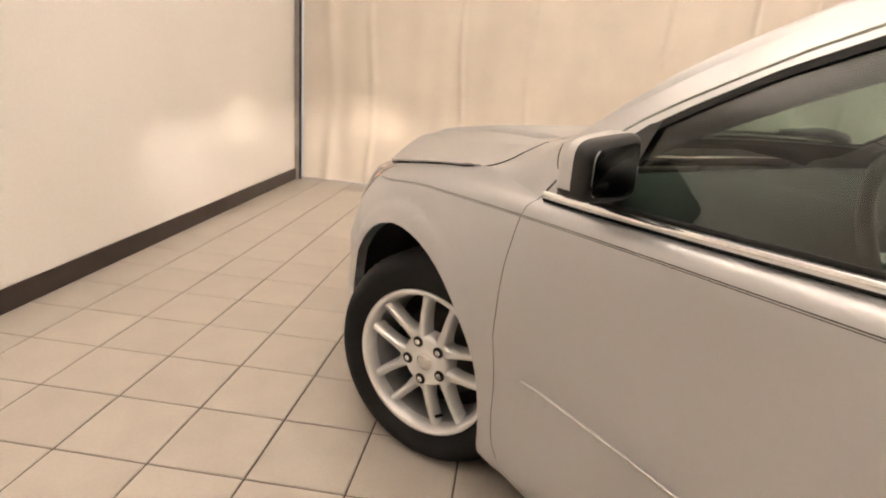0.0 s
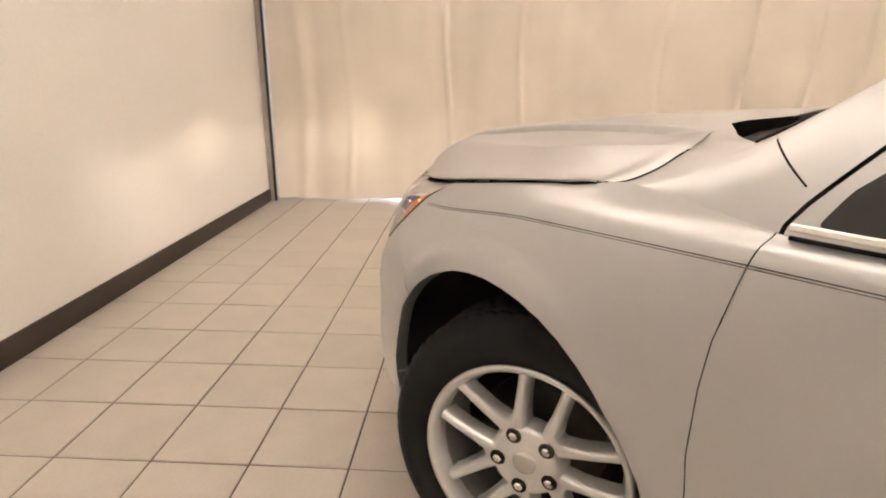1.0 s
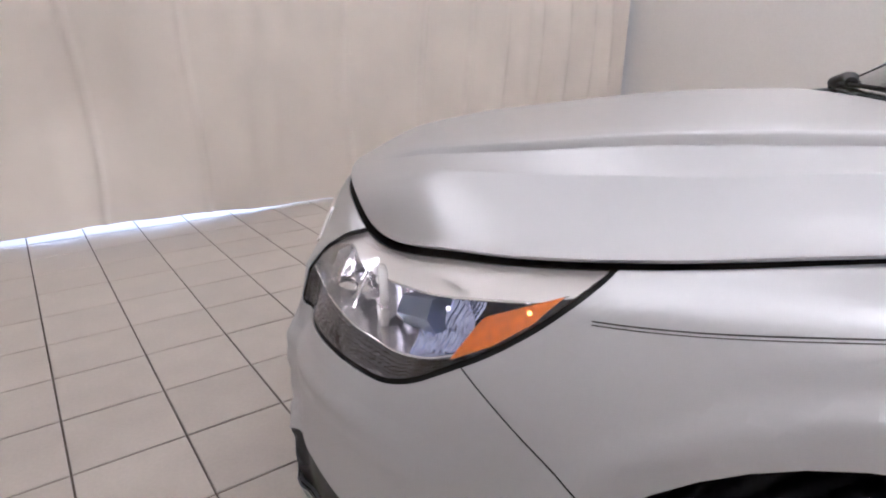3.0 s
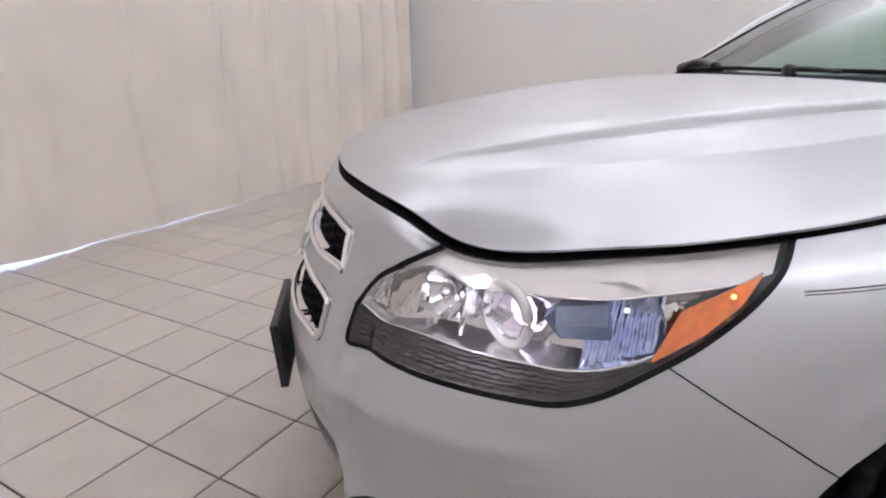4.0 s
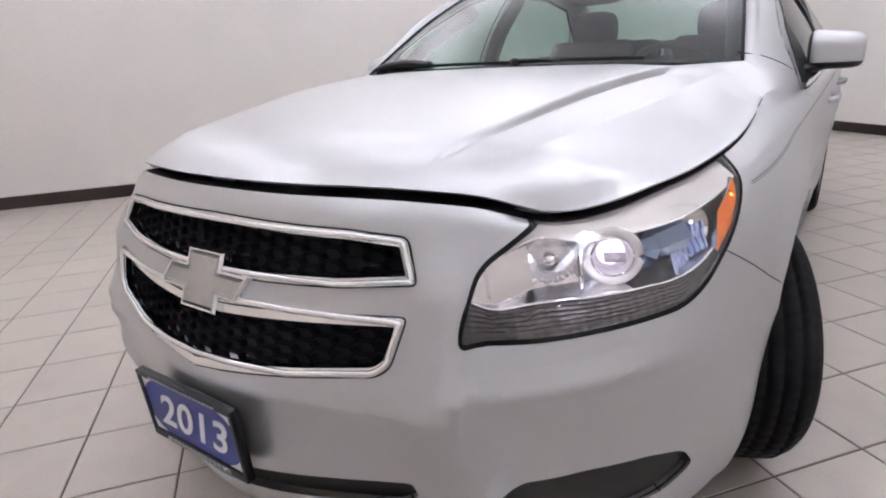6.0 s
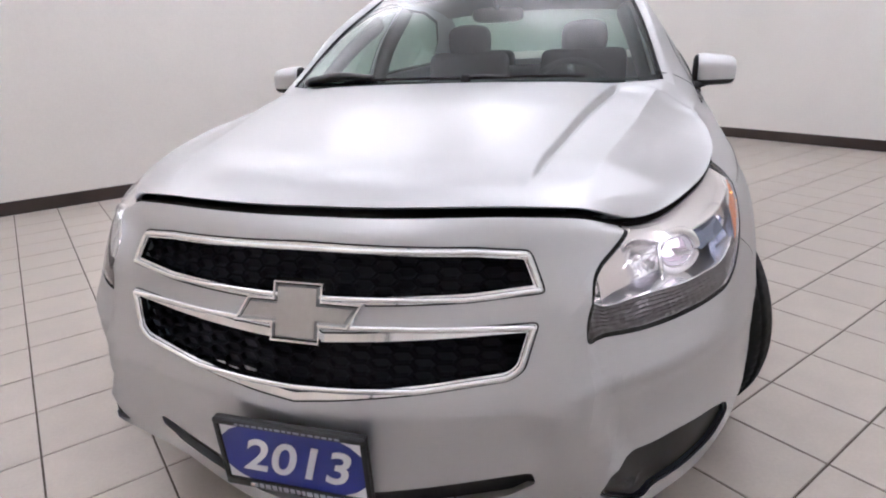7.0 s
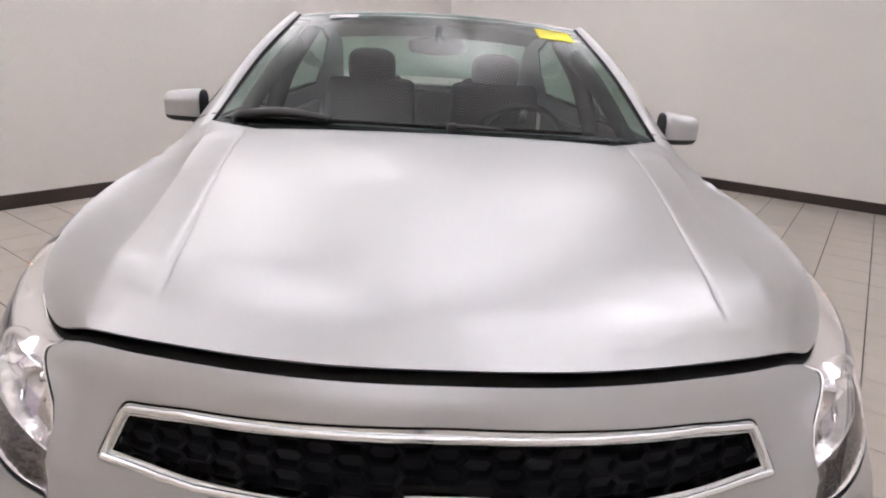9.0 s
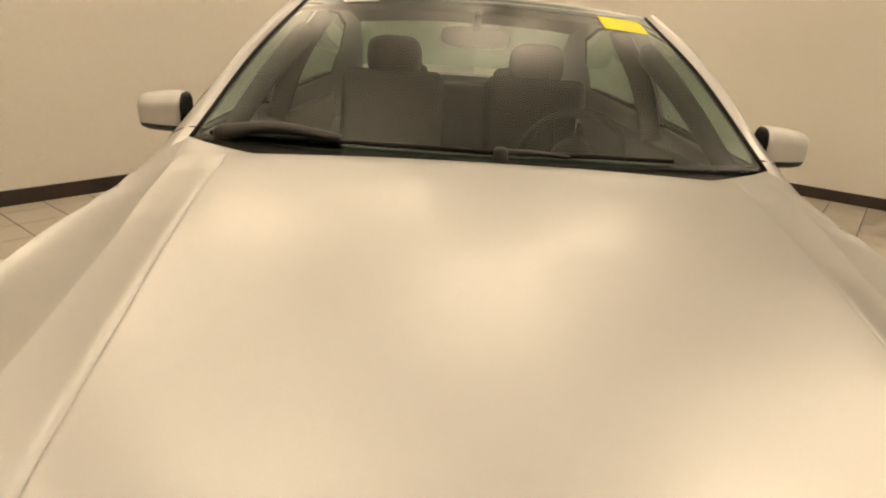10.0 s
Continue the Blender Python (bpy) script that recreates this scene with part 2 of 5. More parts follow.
def hull(points):
    p = sorted(set(points))
    def half(seq):
        out = []
        for q in seq:
            while len(out) > 1 and (out[-1][0] - out[-2][0]) * (q[1] - out[-2][1]) - (out[-1][1] - out[-2][1]) * (q[0] - out[-2][0]) <= 1e-9:
                out.pop()
            out.append(q)
        return out[:-1]
    return half(p) + half(p[::-1])


def grown(poly, d):
    """A convex counter-clockwise outline moved outward by d."""
    out, n = [], len(poly)
    lines = []
    for i in range(n):
        (x0, y0), (x1, y1) = poly[i], poly[(i + 1) % n]
        l = math.hypot(x1 - x0, y1 - y0)
        nx, ny = (y1 - y0) / l, -(x1 - x0) / l
        lines.append((nx, ny, nx * x0 + ny * y0 + d))
    for i in range(n):
        a, b = lines[i - 1], lines[i]
        det = a[0] * b[1] - a[1] * b[0]
        if abs(det) < 1e-6:
            out.append((poly[i][0] + a[0] * d, poly[i][1] + a[1] * d))
        else:
            out.append(((a[2] * b[1] - b[2] * a[1]) / det, (a[0] * b[2] - b[0] * a[2]) / det))
    return out


def rounded(poly, radius, steps=4):
    out, n = [], len(poly)
    for i in range(n):
        p, a, b = Vector(poly[i]), Vector(poly[i - 1]), Vector(poly[(i + 1) % n])
        r = min(radius, (a - p).length * 0.45, (b - p).length * 0.45)
        s, e = p + (a - p).normalized() * r, p + (b - p).normalized() * r
        for k in range(steps + 1):
            t = k / steps
            q = s * (1 - t) ** 2 + p * 2 * t * (1 - t) + e * t * t
            out.append((q.x, q.y))
    return out


class Shell:
    """A sheet of faces that can be parted along outlines."""

    def __init__(self, V, F):
        self.V, self.F = [tuple(v) for v in V], [list(f) for f in F]

    def split(self, faces, a, c):
        """Parts faces by the plane a . p = c into those below and those above it."""
        V, below, above, made = self.V, [], [], {}
        d = {}
        for f in faces:
            for i in f:
                if i not in d:
                    d[i] = V[i][0] * a[0] + V[i][1] * a[1] + V[i][2] * a[2] - c
        for f in faces:
            s = [d[i] for i in f]
            if max(s) <= 1e-7:
                below.append(f)
            elif min(s) >= -1e-7:
                above.append(f)
            else:
                lo, hi = [], []
                for k, i in enumerate(f):
                    j = f[(k + 1) % len(f)]
                    if d[i] <= 1e-7:
                        lo.append(i)
                    if d[i] >= -1e-7:
                        hi.append(i)
                    if (d[i] < -1e-7 and d[j] > 1e-7) or (d[i] > 1e-7 and d[j] < -1e-7):
                        key = (min(i, j), max(i, j))
                        if key not in made:
                            t = d[i] / (d[i] - d[j])
                            made[key] = len(V)
                            V.append(tuple(V[i][q] + t * (V[j][q] - V[i][q]) for q in range(3)))
                        lo.append(made[key])
                        hi.append(made[key])
                if len(lo) > 2:
                    below.append(lo)
                if len(hi) > 2:
                    above.append(hi)
        return below, above

    def carve(self, poly, U, W, want=lambda c: True, inset=0.0):
        """Takes the faces inside a convex outline, drawn on the axes U and W, out of the sheet."""
        keep, inside = [], []
        for f in self.F:
            c = np.mean([self.V[i] for i in f], axis=0)
            (inside if want(c) else keep).append(f)
        n = len(poly)
        U, W = np.asarray(U, float), np.asarray(W, float)
        for i in range(n):
            (x0, y0), (x1, y1) = poly[i], poly[(i + 1) % n]
            a = (y1 - y0) * U - (x1 - x0) * W
            inside, out = self.split(inside, a, (y1 - y0) * x0 - (x1 - x0) * y0 - inset * math.hypot(x1 - x0, y1 - y0))
            keep += out
        self.F = keep
        return inside

    def take(self, faces):
        return compact(self.V, faces)

    def rim(self, faces_left, near, offset):
        """A folded lip along the free edges that lie where near() says."""
        count = {}
        for f in faces_left:
            for k, i in enumerate(f):
                j = f[(k + 1) % len(f)]
                key = (min(i, j), max(i, j))
                count.setdefault(key, []).append((i, j))
        V, F, at = [], [], {}
        def vert(i, o):
            if (i, o) not in at:
                at[(i, o)] = len(V)
                V.append(tuple(self.V[i][q] + o * offset[q] for q in range(3)))
            return at[(i, o)]
        for key, uses in count.items():
            if len(uses) == 1 and near(self.V[key[0]]) and near(self.V[key[1]]):
                i, j = uses[0]
                F.append([vert(j, 0), vert(i, 0), vert(i, 1), vert(j, 1)])
        return V, F


def pushed(vf, d, centre=(-1.2, 0.0, 0.55)):
    """A sheet moved along its own vertex normals by d."""
    V = np.array(vf[0])
    N = np.zeros_like(V)
    for f in vf[1]:
        n = np.zeros(3)
        for k in range(len(f)):
            n += np.cross(V[f[k]], V[f[(k + 1) % len(f)]])
        N[f] += n
    N /= np.linalg.norm(N, axis=1)[:, None] + 1e-12
    return [tuple(v) for v in V + N * d], vf[1]

# ==== the room ====
S = 0.30516                                # floor tile and joint
X0, X1, Y0, Y1, H = -1.50, 5.36, -5.05, 4.62, 3.35
CURTAIN_Y = 4.32


def wall(name, x0, x1, y0, y1, z0, z1, label):
    ob = from_bm(name, box_bm(x0, x1, y0, y1, z0, z1), WALL, smooth=False)
    return tagged(ob, label=label, category="wall", kind="structure")


wall("wall_west", X0 - 0.15, X0, Y0 - 0.15, Y1 + 0.15, -0.05, H, "smooth cream painted wall beside the tiled floor")
wall("wall_east", X1, X1 + 0.15, Y0 - 0.15, Y1 + 0.15, -0.05, H, "smooth off-white painted wall beyond the car")
wall("wall_south", X0, X1, Y0 - 0.15, Y0, -0.05, H, "smooth off-white painted wall behind the car")
# wall behind the curtain, with the wide opening that lets daylight in
north = tagged(new("wall_north"), label="plain wall with a wide vehicle opening behind the curtain", category="wall", kind="structure")
for name, box in (("pier", (X0, -0.55, Y1, Y1 + 0.15, -0.05, H)), ("pier", (3.2, X1, Y1, Y1 + 0.15, -0.05, H)), ("header", (-0.55, 3.2, Y1, Y1 + 0.15, 2.6, H))):
    part(name, box_bm(*box), WALL, north, smooth=False)
ceiling = tagged(from_bm("ceiling", box_bm(X0, X1, Y0, Y1, H, H + 0.08), CEILING, smooth=False), label="plain white ceiling lit from below", category="ceiling", kind="structure")


def baseboard(name, x0, x1, y0, y1):
    ob = from_bm(name, box_bm(x0, x1, y0, y1, 0.0, 0.112, 0.004, 2), BASE, smooth=False)
    return tagged(ob, label="dark brown vinyl baseboard along the wall", category="baseboard", kind="structure")


baseboard("baseboard_west", X0 + 0.001, X0 + 0.015, Y0 + 0.02, CURTAIN_Y - 0.03)
baseboard("baseboard_east", X1 - 0.015, X1 - 0.001, Y0 + 0.02, Y1 - 0.02)
baseboard("baseboard_south", X0 + 0.02, X1 - 0.02, Y0 + 0.001, Y0 + 0.015)
tagged(part("trim", box_bm(X0 + 0.001, X0 + 0.045, CURTAIN_Y - 0.07, CURTAIN_Y - 0.025, 0.0, H - 0.01, 0.006), METAL_TRIM, None), label="narrow grey upright trim at the curtain edge", category="trim", kind="structure")
tagged(part("trim", box_bm(X0 + 0.046, X0 + 0.062, CURTAIN_Y - 0.06, CURTAIN_Y - 0.03, 0.0, H - 0.01, 0.003), BLACK, None), label="narrow dark upright trim at the curtain edge", category="trim", kind="structure")


# ---- added hanging lights, out of view, that light the room off the ceiling ----
def pendant(x, y):
    top = tagged(new("pendant_light"), label="added white bowl pendant throwing light upward out of view, switched on", category="pendant light", group="ceiling lights")
    top.location = (x, y, H)
    bowl_p = [(0.0, -0.59), (0.07, -0.587), (0.13, -0.565), (0.158, -0.525), (0.165, -0.508), (0.158, -0.504), (0.135, -0.54), (0.0, -0.555)]
    part_vf("bowl", lathe_vf(bowl_p, 40, "z"), WHITE_PAINT, top, "white bowl shade")
    part_vf("lamp_disc", lathe_vf([(0.0, -0.522), (0.125, -0.522), (0.135, -0.535)], 32, "z"), PANEL, top, "glowing lamp")
    for k in range(3):
        a = 2 * math.pi * k / 3
        part_vf("cord", tube_vf(np.array([[0.158 * math.cos(a), 0.158 * math.sin(a), -0.512], [0.03 * math.cos(a), 0.03 * math.sin(a), -0.03]]), 0.003, 6), METAL_TRIM, top)
    part_vf("ceiling_rose", lathe_vf([(0.0, -0.035), (0.05, -0.033), (0.06, -0.02), (0.06, 0.0)], 24, "z"), WHITE_PAINT, top)
    return top


# positions invented to balance the brightness of walls, floor and car
first_light = pendant(0.1, 3.0)
for cx, row in ((0.1, (0.9, -0.8)), (-0.6, (-2.4,)), (2.4, (3.0, 0.9, -1.3, -3.3)), (4.85, (2.9, 0.7, -1.0, -3.0))):
    for cy in row:
        copy_thing(first_light, pose(cx, cy, H))


# ---- curtain ----
def curtain():
    x0, x1 = X0 + 0.07, X1 - 0.10
    nu, nv = 420, 60
    xs = np.linspace(x0, x1, nu)
    def fold(x, z):
        w = 0.30 + 0.70 * (1 - z / H)
        y = 0.022 * np.sin(x * 9.3 + 0.6 * np.sin(x * 2.1)) + 0.018 * np.sin(x * 4.1 + 1.3) + 0.008 * np.sin(x * 23 + 1.1 * np.sin(x * 5))
        y = y * w * 0.6
        for c, a, s in ((-1.15, 0.045, 0.06), (-0.75, 0.02, 0.03), (0.12, 0.03, 0.018), (0.75, 0.02, 0.02), (1.9, 0.03, 0.03), (2.6, 0.03, 0.02), (3.1, 0.035, 0.03), (3.5, 0.04, 0.035), (3.9, 0.05, 0.05), (4.3, 0.055, 0.05), (4.65, 0.07, 0.06), (4.95, 0.09, 0.06)):
            y = y - 0.65 * a * np.exp(-((x - c - 0.03 * math.sin(3 * z + c)) / s) ** 2)
        return y
    def hem(x):
        up = 0.003 + 0.036 * np.exp(-((x - 0.25) / 0.80) ** 4) + 0.002 * np.sin(x * 3.7) ** 2 + 0.013 * np.clip((-0.45 - x) / 0.12, 0, 1)
        return up + 0.20 * np.clip((x - 3.75) / 0.4, 0, 1) * np.clip((4.85 - x) / 0.12, 0, 1)
    P = np.zeros((nu, nv, 3))
    for j, t in enumerate(np.linspace(0, 1, nv)):
        z = hem(xs) * (1 - t) + (H - 0.05) * t
        P[:, j, 0] = xs
        P[:, j, 1] = CURTAIN_Y + fold(xs, z.mean())
        P[:, j, 2] = z
        # small sagging wrinkles
        P[:, j, 1] += 0.010 * np.exp(-((z - 1.55 + 0.25 * (xs - 0.35) ** 2) / 0.03) ** 2) * ((xs > 0.12) & (xs < 0.8))
    V, F = grid_vf(P)
    back = [(v[0], v[1] + 0.004, v[2]) for v in V]
    V2, F2 = joined((V, F), (back, [f[::-1] for f in F]))
    ob = link_mesh("curtain", V2, F2, CURTAIN)
    return tagged(ob, label="cream fabric curtain hanging in soft folds, hem lifted in places", category="curtain")


curtain()
rail = tagged(from_bm("curtain_rail", box_bm(X0 + 0.05, X1 - 0.02, CURTAIN_Y - 0.02, CURTAIN_Y + 0.02, H - 0.05, H - 0.001, 0.004), METAL_TRIM, smooth=False), label="thin grey metal curtain rail under the ceiling", category="curtain rail")

# daylight outside the opening behind the curtain
day = new("daylight", bpy.data.lights.new("daylight", "AREA"))
day.data.shape, day.data.size, day.data.size_y = "RECTANGLE", 3.6, 2.5
day.data.energy, day.data.color = 110, (0.80, 0.87, 1.0)
day.matrix_world = look((1.3, Y1 + 0.14, 1.3), (1.3, 0.0, 0.6))

# ==== the car: x ahead of the front axle, y to its left, z up ====
car = tagged(new("car"), label="silver four-door sedan with headlights on, front wheels turned", category="car")
car.matrix_world = pose(1.162, 0.789, 0, 0, 0, 127.935)
WB = 2.738                                     # wheelbase
WZ, AR = 0.344, 0.403                          # wheel arch centre height and radius

th = np.linspace(0, math.pi / 2, 56)
xs_side = np.linspace(0, -WB, 62)[1:]
th_rear = np.linspace(0, math.pi / 2, 30)[1:]
ANG = np.radians([0, 24, 33, 41, 60, 78, 90])


def body_line(a, n, zf, ys, zs, ar, zr, bow=0.0):
    """One lengthwise line: round the nose, along the side, round the tail. bow: how far the nose draws back beside the grille."""
    b = ys[0]
    x, y = a * np.cos(th).clip(0) ** (2 / n), b * np.sin(th) ** (2 / n)
    s = np.clip(y / 0.45, 0, 1)
    x = x * (1 - bow * s * s * (3 - 2 * s))
    front = np.stack([x, y, spl(ANG, zf, th)], 1)
    st = (0, -0.45, -1.5, -WB)
    side = np.stack([xs_side, spl(st, ys, xs_side), spl(st, (zf[-1], *zs), xs_side)], 1)
    nr = 3.0
    rear = np.stack([-WB - ar * np.sin(th_rear) ** (2 / nr), ys[-1] * np.cos(th_rear).clip(0) ** (2 / nr), zs[-1] + (zr - zs[-1]) * np.sin(th_rear) ** 2], 1)
    return np.concatenate([front, side, rear])


LINES = np.array([
    body_line(0.945, 2.55, (0.150, 0.150, 0.155, 0.16, 0.17, 0.18, 0.185), (0.845, 0.845, 0.845, 0.84), (0.185, 0.185, 0.20), 0.90, 0.26, 0.04),
    body_line(1.055, 2.55, (0.200, 0.200, 0.205, 0.21, 0.22, 0.235, 0.245), (0.895, 0.885, 0.885, 0.885), (0.245, 0.245, 0.25), 0.96, 0.33, 0.055),
    body_line(1.100, 2.6, (0.33, 0.33, 0.33, 0.335, 0.345, 0.36, 0.37), (0.926, 0.900, 0.900, 0.905), (0.37, 0.37, 0.38), 1.00, 0.43, 0.055),
    body_line(1.106, 2.65, (0.440, 0.440, 0.442, 0.445, 0.455, 0.47, 0.48), (0.940, 0.904, 0.902, 0.912), (0.485, 0.49, 0.49), 1.02, 0.52, 0.052),
    body_line(1.106, 2.74, (0.520, 0.522, 0.528, 0.537, 0.558, 0.580, 0.595), (0.953, 0.922, 0.923, 0.924), (0.600, 0.61, 0.615), 1.04, 0.62, 0.04),
    body_line(1.078, 2.65, (0.600, 0.603, 0.608, 0.617, 0.64, 0.665, 0.685), (0.950, 0.922, 0.923, 0.924), (0.69, 0.70, 0.71), 1.04, 0.68, 0.03),
    body_line(1.036, 2.5, (0.715, 0.717, 0.720, 0.724, 0.738, 0.758, 0.785), (0.936, 0.922, 0.922, 0.920), (0.79, 0.81, 0.82), 1.03, 0.80, 0.012),
    body_line(0.990, 2.45, (0.828, 0.824, 0.817, 0.809, 0.822, 0.846, 0.882), (0.897, 0.913, 0.925, 0.900), (0.910, 0.95, 0.99), 1.00, 0.93),
    body_line(0.962, 2.60, (0.867, 0.863, 0.848, 0.818, 0.842, 0.884, 0.922), (0.838, 0.880, 0.888, 0.840), (0.938, 0.985, 1.03), 0.95, 1.02),
])
# the top edge leans in towards the rear corner of the hood
last = LINES[-1].copy()
lean = np.where(last[:, 1] > 0.5, np.interp(last[:, 0], (-0.45, -0.30, -0.14, 0.05, 0.30), (0.004, 0.020, 0.038, 0.016, 0.005)), 0.005)
last *= np.stack([np.where(last[:, 0] > 0.3, 0.995, 1.0), 1 - np.where(last[:, 1] > 0.3, lean / np.maximum(last[:, 1], 0.3), 0.004), np.ones(len(last))], 1)
last[:, 2] += lean * np.interp(last[:, 0], (-0.45, -0.20, -0.05), (1.1, 1.05, 0.45))
LINES = np.concatenate([LINES, last[None]])
SUB = 6


CREASE = 4                                      # the line along which the flank breaks


def across(L):
    """Smooth sections over the lengthwise lines, with a crease along the flank."""
    out = []
    for lo, hi in ((0, CREASE), (CREASE, len(L) - 1)):
        k = np.arange(lo, hi + 1, dtype=float)
        q = np.linspace(lo, hi, (hi - lo) * SUB + 1)
        rows = np.stack([spl(k, L[lo:hi + 1, m], q) for m in range(L.shape[1])])
        out.append(rows if hi == len(L) - 1 else rows[:, :-1])
    return np.concatenate(out, 1)


BODY = across(LINES)
for cx in (0.052, -WB):                            # flared arches
    r = np.hypot(BODY[..., 0] - cx, BODY[..., 2] - WZ)
    f = np.clip((0.470 - r) / 0.022, 0, 1)
    f = f * f * (3 - 2 * f)
    BODY[..., 1] += np.where(BODY[..., 1] > 0.6, 0.008 * f, 0)
ridge_y = np.interp(BODY[..., 2], (0.22, 0.45, 0.60, 0.80), (0.64, 0.555, 0.520, 0.520))
away = BODY[..., 1] - ridge_y
ridge = 0.028 * np.exp(-(away / np.where(away < 0, 0.075, 0.026)) ** 2) * np.clip((BODY[..., 0] - 0.5) / 0.2, 0, 1) * np.clip((BODY[..., 2] - 0.20) / 0.1, 0, 1) * np.clip((0.80 - BODY[..., 2]) / 0.08, 0, 1)
BODY[..., 0] += ridge * 0.85
BODY[..., 1] += ridge * 0.5
# the lower inner corner of the headlamp lies a little deeper
y_, z_ = BODY[..., 1], BODY[..., 2]
BODY[..., 0] -= 0.014 * np.exp(-((y_ - 0.54) / 0.07) ** 2 - ((z_ - 0.64) / 0.075) ** 2) * (BODY[..., 0] > 0.5)
# below the flank line the bumper corner draws in sharply and swells out again
BREAK = CREASE * SUB + 3
z_line = BODY[:, BREAK, 2][:, None]
along = np.gradient(BODY[:, BREAK, :2], axis=0)
along /= np.linalg.norm(along, axis=1)[:, None] + 1e-9
outward = np.stack([along[:, 1], -along[:, 0]], 1)[:, None, :]
ease = lambda q: np.clip(q, 0, 1) ** 2 * (3 - 2 * np.clip(q, 0, 1))
drop = z_line - BODY[..., 2]
where_to = ease((BODY[..., 1] - 0.500) / 0.045) * ease((BODY[..., 0] - 0.60) / 0.22)
tuck = np.where(drop > 0, -0.011 * ease(drop / 0.040) * (1 - ease((drop - 0.050) / 0.20)), 0.0)
tuck += 0.004 * np.where(drop > 0, np.clip(1 - drop / 0.020, 0, 1), np.clip(1 + drop / 0.075, 0, 1))
BODY[..., :2] += outward * (tuck * where_to)[..., None]
# the lower bumper corner stands full down to the chin
full = np.interp(BODY[..., 2], (0.15, 0.22, 0.30, 0.42, 0.54, 0.62), (0.040, 0.052, 0.052, 0.034, 0.010, 0.0))
corner = ease((BODY[..., 1] - 0.42) / 0.26) * ease((BODY[..., 0] - 0.22) / 0.36)
BODY[..., :2] += outward * (full * corner)[..., None]
EDGE = BODY[:, -1]                               # the hood and belt edge
body_V, body_F = grid_vf(BODY)
shell = Shell(body_V, body_F)
EX, EY, EZ = (1, 0, 0), (0, 1, 0), (0, 0, 1)


def circle(cx, cz, r, n=48):
    return [(cx + r * math.cos(2 * math.pi * k / n), cz + r * math.sin(2 * math.pi * k / n)) for k in range(n)]


def ring_and_core(poly, width, U, W, want):
    """Takes an outline out of the body: the band along its edge, and what lies within."""
    core = shell.carve(poly, U, W, want)
    inner = Shell(shell.V, core)
    inside = inner.carve(poly, U, W, inset=width)
    shell.V = inner.V
    return inner.F, inside


side = lambda c: c[1] > 0.45
for cx in (0.052, -WB):
    shell.carve(circle(cx, WZ, AR), EX, EZ, side)

# headlamp outline, seen square on to the front corner
HD = math.radians(48)
HU = (-math.sin(HD), math.cos(HD), 0.0)


LAMP = rounded(hull([(-0.353, 0.638), (-0.24, 0.644), (-0.118, 0.652), (-0.046, 0.656), (0.05, 0.663), (0.105, 0.685), (0.155, 0.722), (0.204, 0.758), (0.251, 0.807), (0.279, 0.851), (0.276, 0.896), (0.155, 0.898), (-0.10, 0.875), (-0.20, 0.825), (-0.254, 0.795), (-0.303, 0.765), (-0.338, 0.70)]), 0.03)
corner = lambda c: c[0] > 0.25 and c[1] > 0.40
gasket_F, lens_F = ring_and_core(LAMP, 0.0085, HU, EZ, corner)

# grille and intakes, seen from ahead
GRILLE_UP = rounded(hull([(-0.02, 0.831), (0.33, 0.825), (0.430, 0.815), (0.464, 0.740), (0.33, 0.727), (-0.02, 0.714)]), 0.014)
GRILLE_LOW = rounded(hull([(-0.02, 0.667), (0.2, 0.674), (0.455, 0.692), (0.432, 0.603), (0.405, 0.583), (0.25, 0.563), (-0.02, 0.537)]), 0.014)
nose = lambda c: c[0] > 0.6
def framed_opening(poly, line, chrome):
    """A hole with a dark joint and a bright surround."""
    joint, core = ring_and_core(poly, line, EY, EZ, nose)
    s2 = Shell(shell.V, core)
    hole = s2.carve(poly, EY, EZ, inset=line + chrome)
    shell.V = s2.V
    return joint, s2.F, hole


joint_up_F, chrome_up_F, hole_up_F = framed_opening(GRILLE_UP, 0.003, 0.014)
joint_low_F, chrome_low_F, hole_low_F = framed_opening(GRILLE_LOW, 0.003, 0.015)
SLOT = rounded(hull([(-0.02, 0.268), (0.40, 0.298), (0.452, 0.330), (0.446, 0.362), (0.30, 0.345), (-0.02, 0.325)]), 0.01)
slot_F = shell.carve(SLOT, EY, EZ, nose)
FOG = rounded(hull([(0.575, 0.305), (0.598, 0.372), (0.630, 0.398), (0.72, 0.412), (0.80, 0.410), (0.842, 0.396), (0.856, 0.356), (0.82, 0.320), (0.74, 0.298), (0.64, 0.288)]), 0.014)
fog_lip_F, fog_F = ring_and_core(FOG, 0.006, EY, EZ, nose)

# doors
DOOR_F = [(-0.452, 0.99), (-0.440, 0.91), (-0.421, 0.85), (-0.406, 0.79), (-0.397, 0.71), (-0.394, 0.60), (-0.396, 0.45), (-0.405, 0.30), (-0.43, 0.235), (-1.42, 0.235), (-1.46, 0.30), (-1.49, 0.99)]
DOOR_R = [(-1.495, 0.99), (-1.465, 0.30), (-1.43, 0.235), (-2.26, 0.235), (-2.36, 0.33), (-2.50, 0.62), (-2.58, 0.99)]
flank = lambda c: c[1] > 0.6 and c[0] < 0.2
gap_F, door_f = ring_and_core(hull(DOOR_F), 0.0021, EX, EZ, flank)
gap_R, door_r = ring_and_core(hull(DOOR_R), 0.0021, EX, EZ, flank)

# bumper cover: ahead of and below the seam that runs from lamp to arch
sx, sz = 0.731 - 0.633, 0.535 - 0.383
fore, bumper_F, seam_F, fender_F = lambda c: c[0] > 0.15, [], [], []
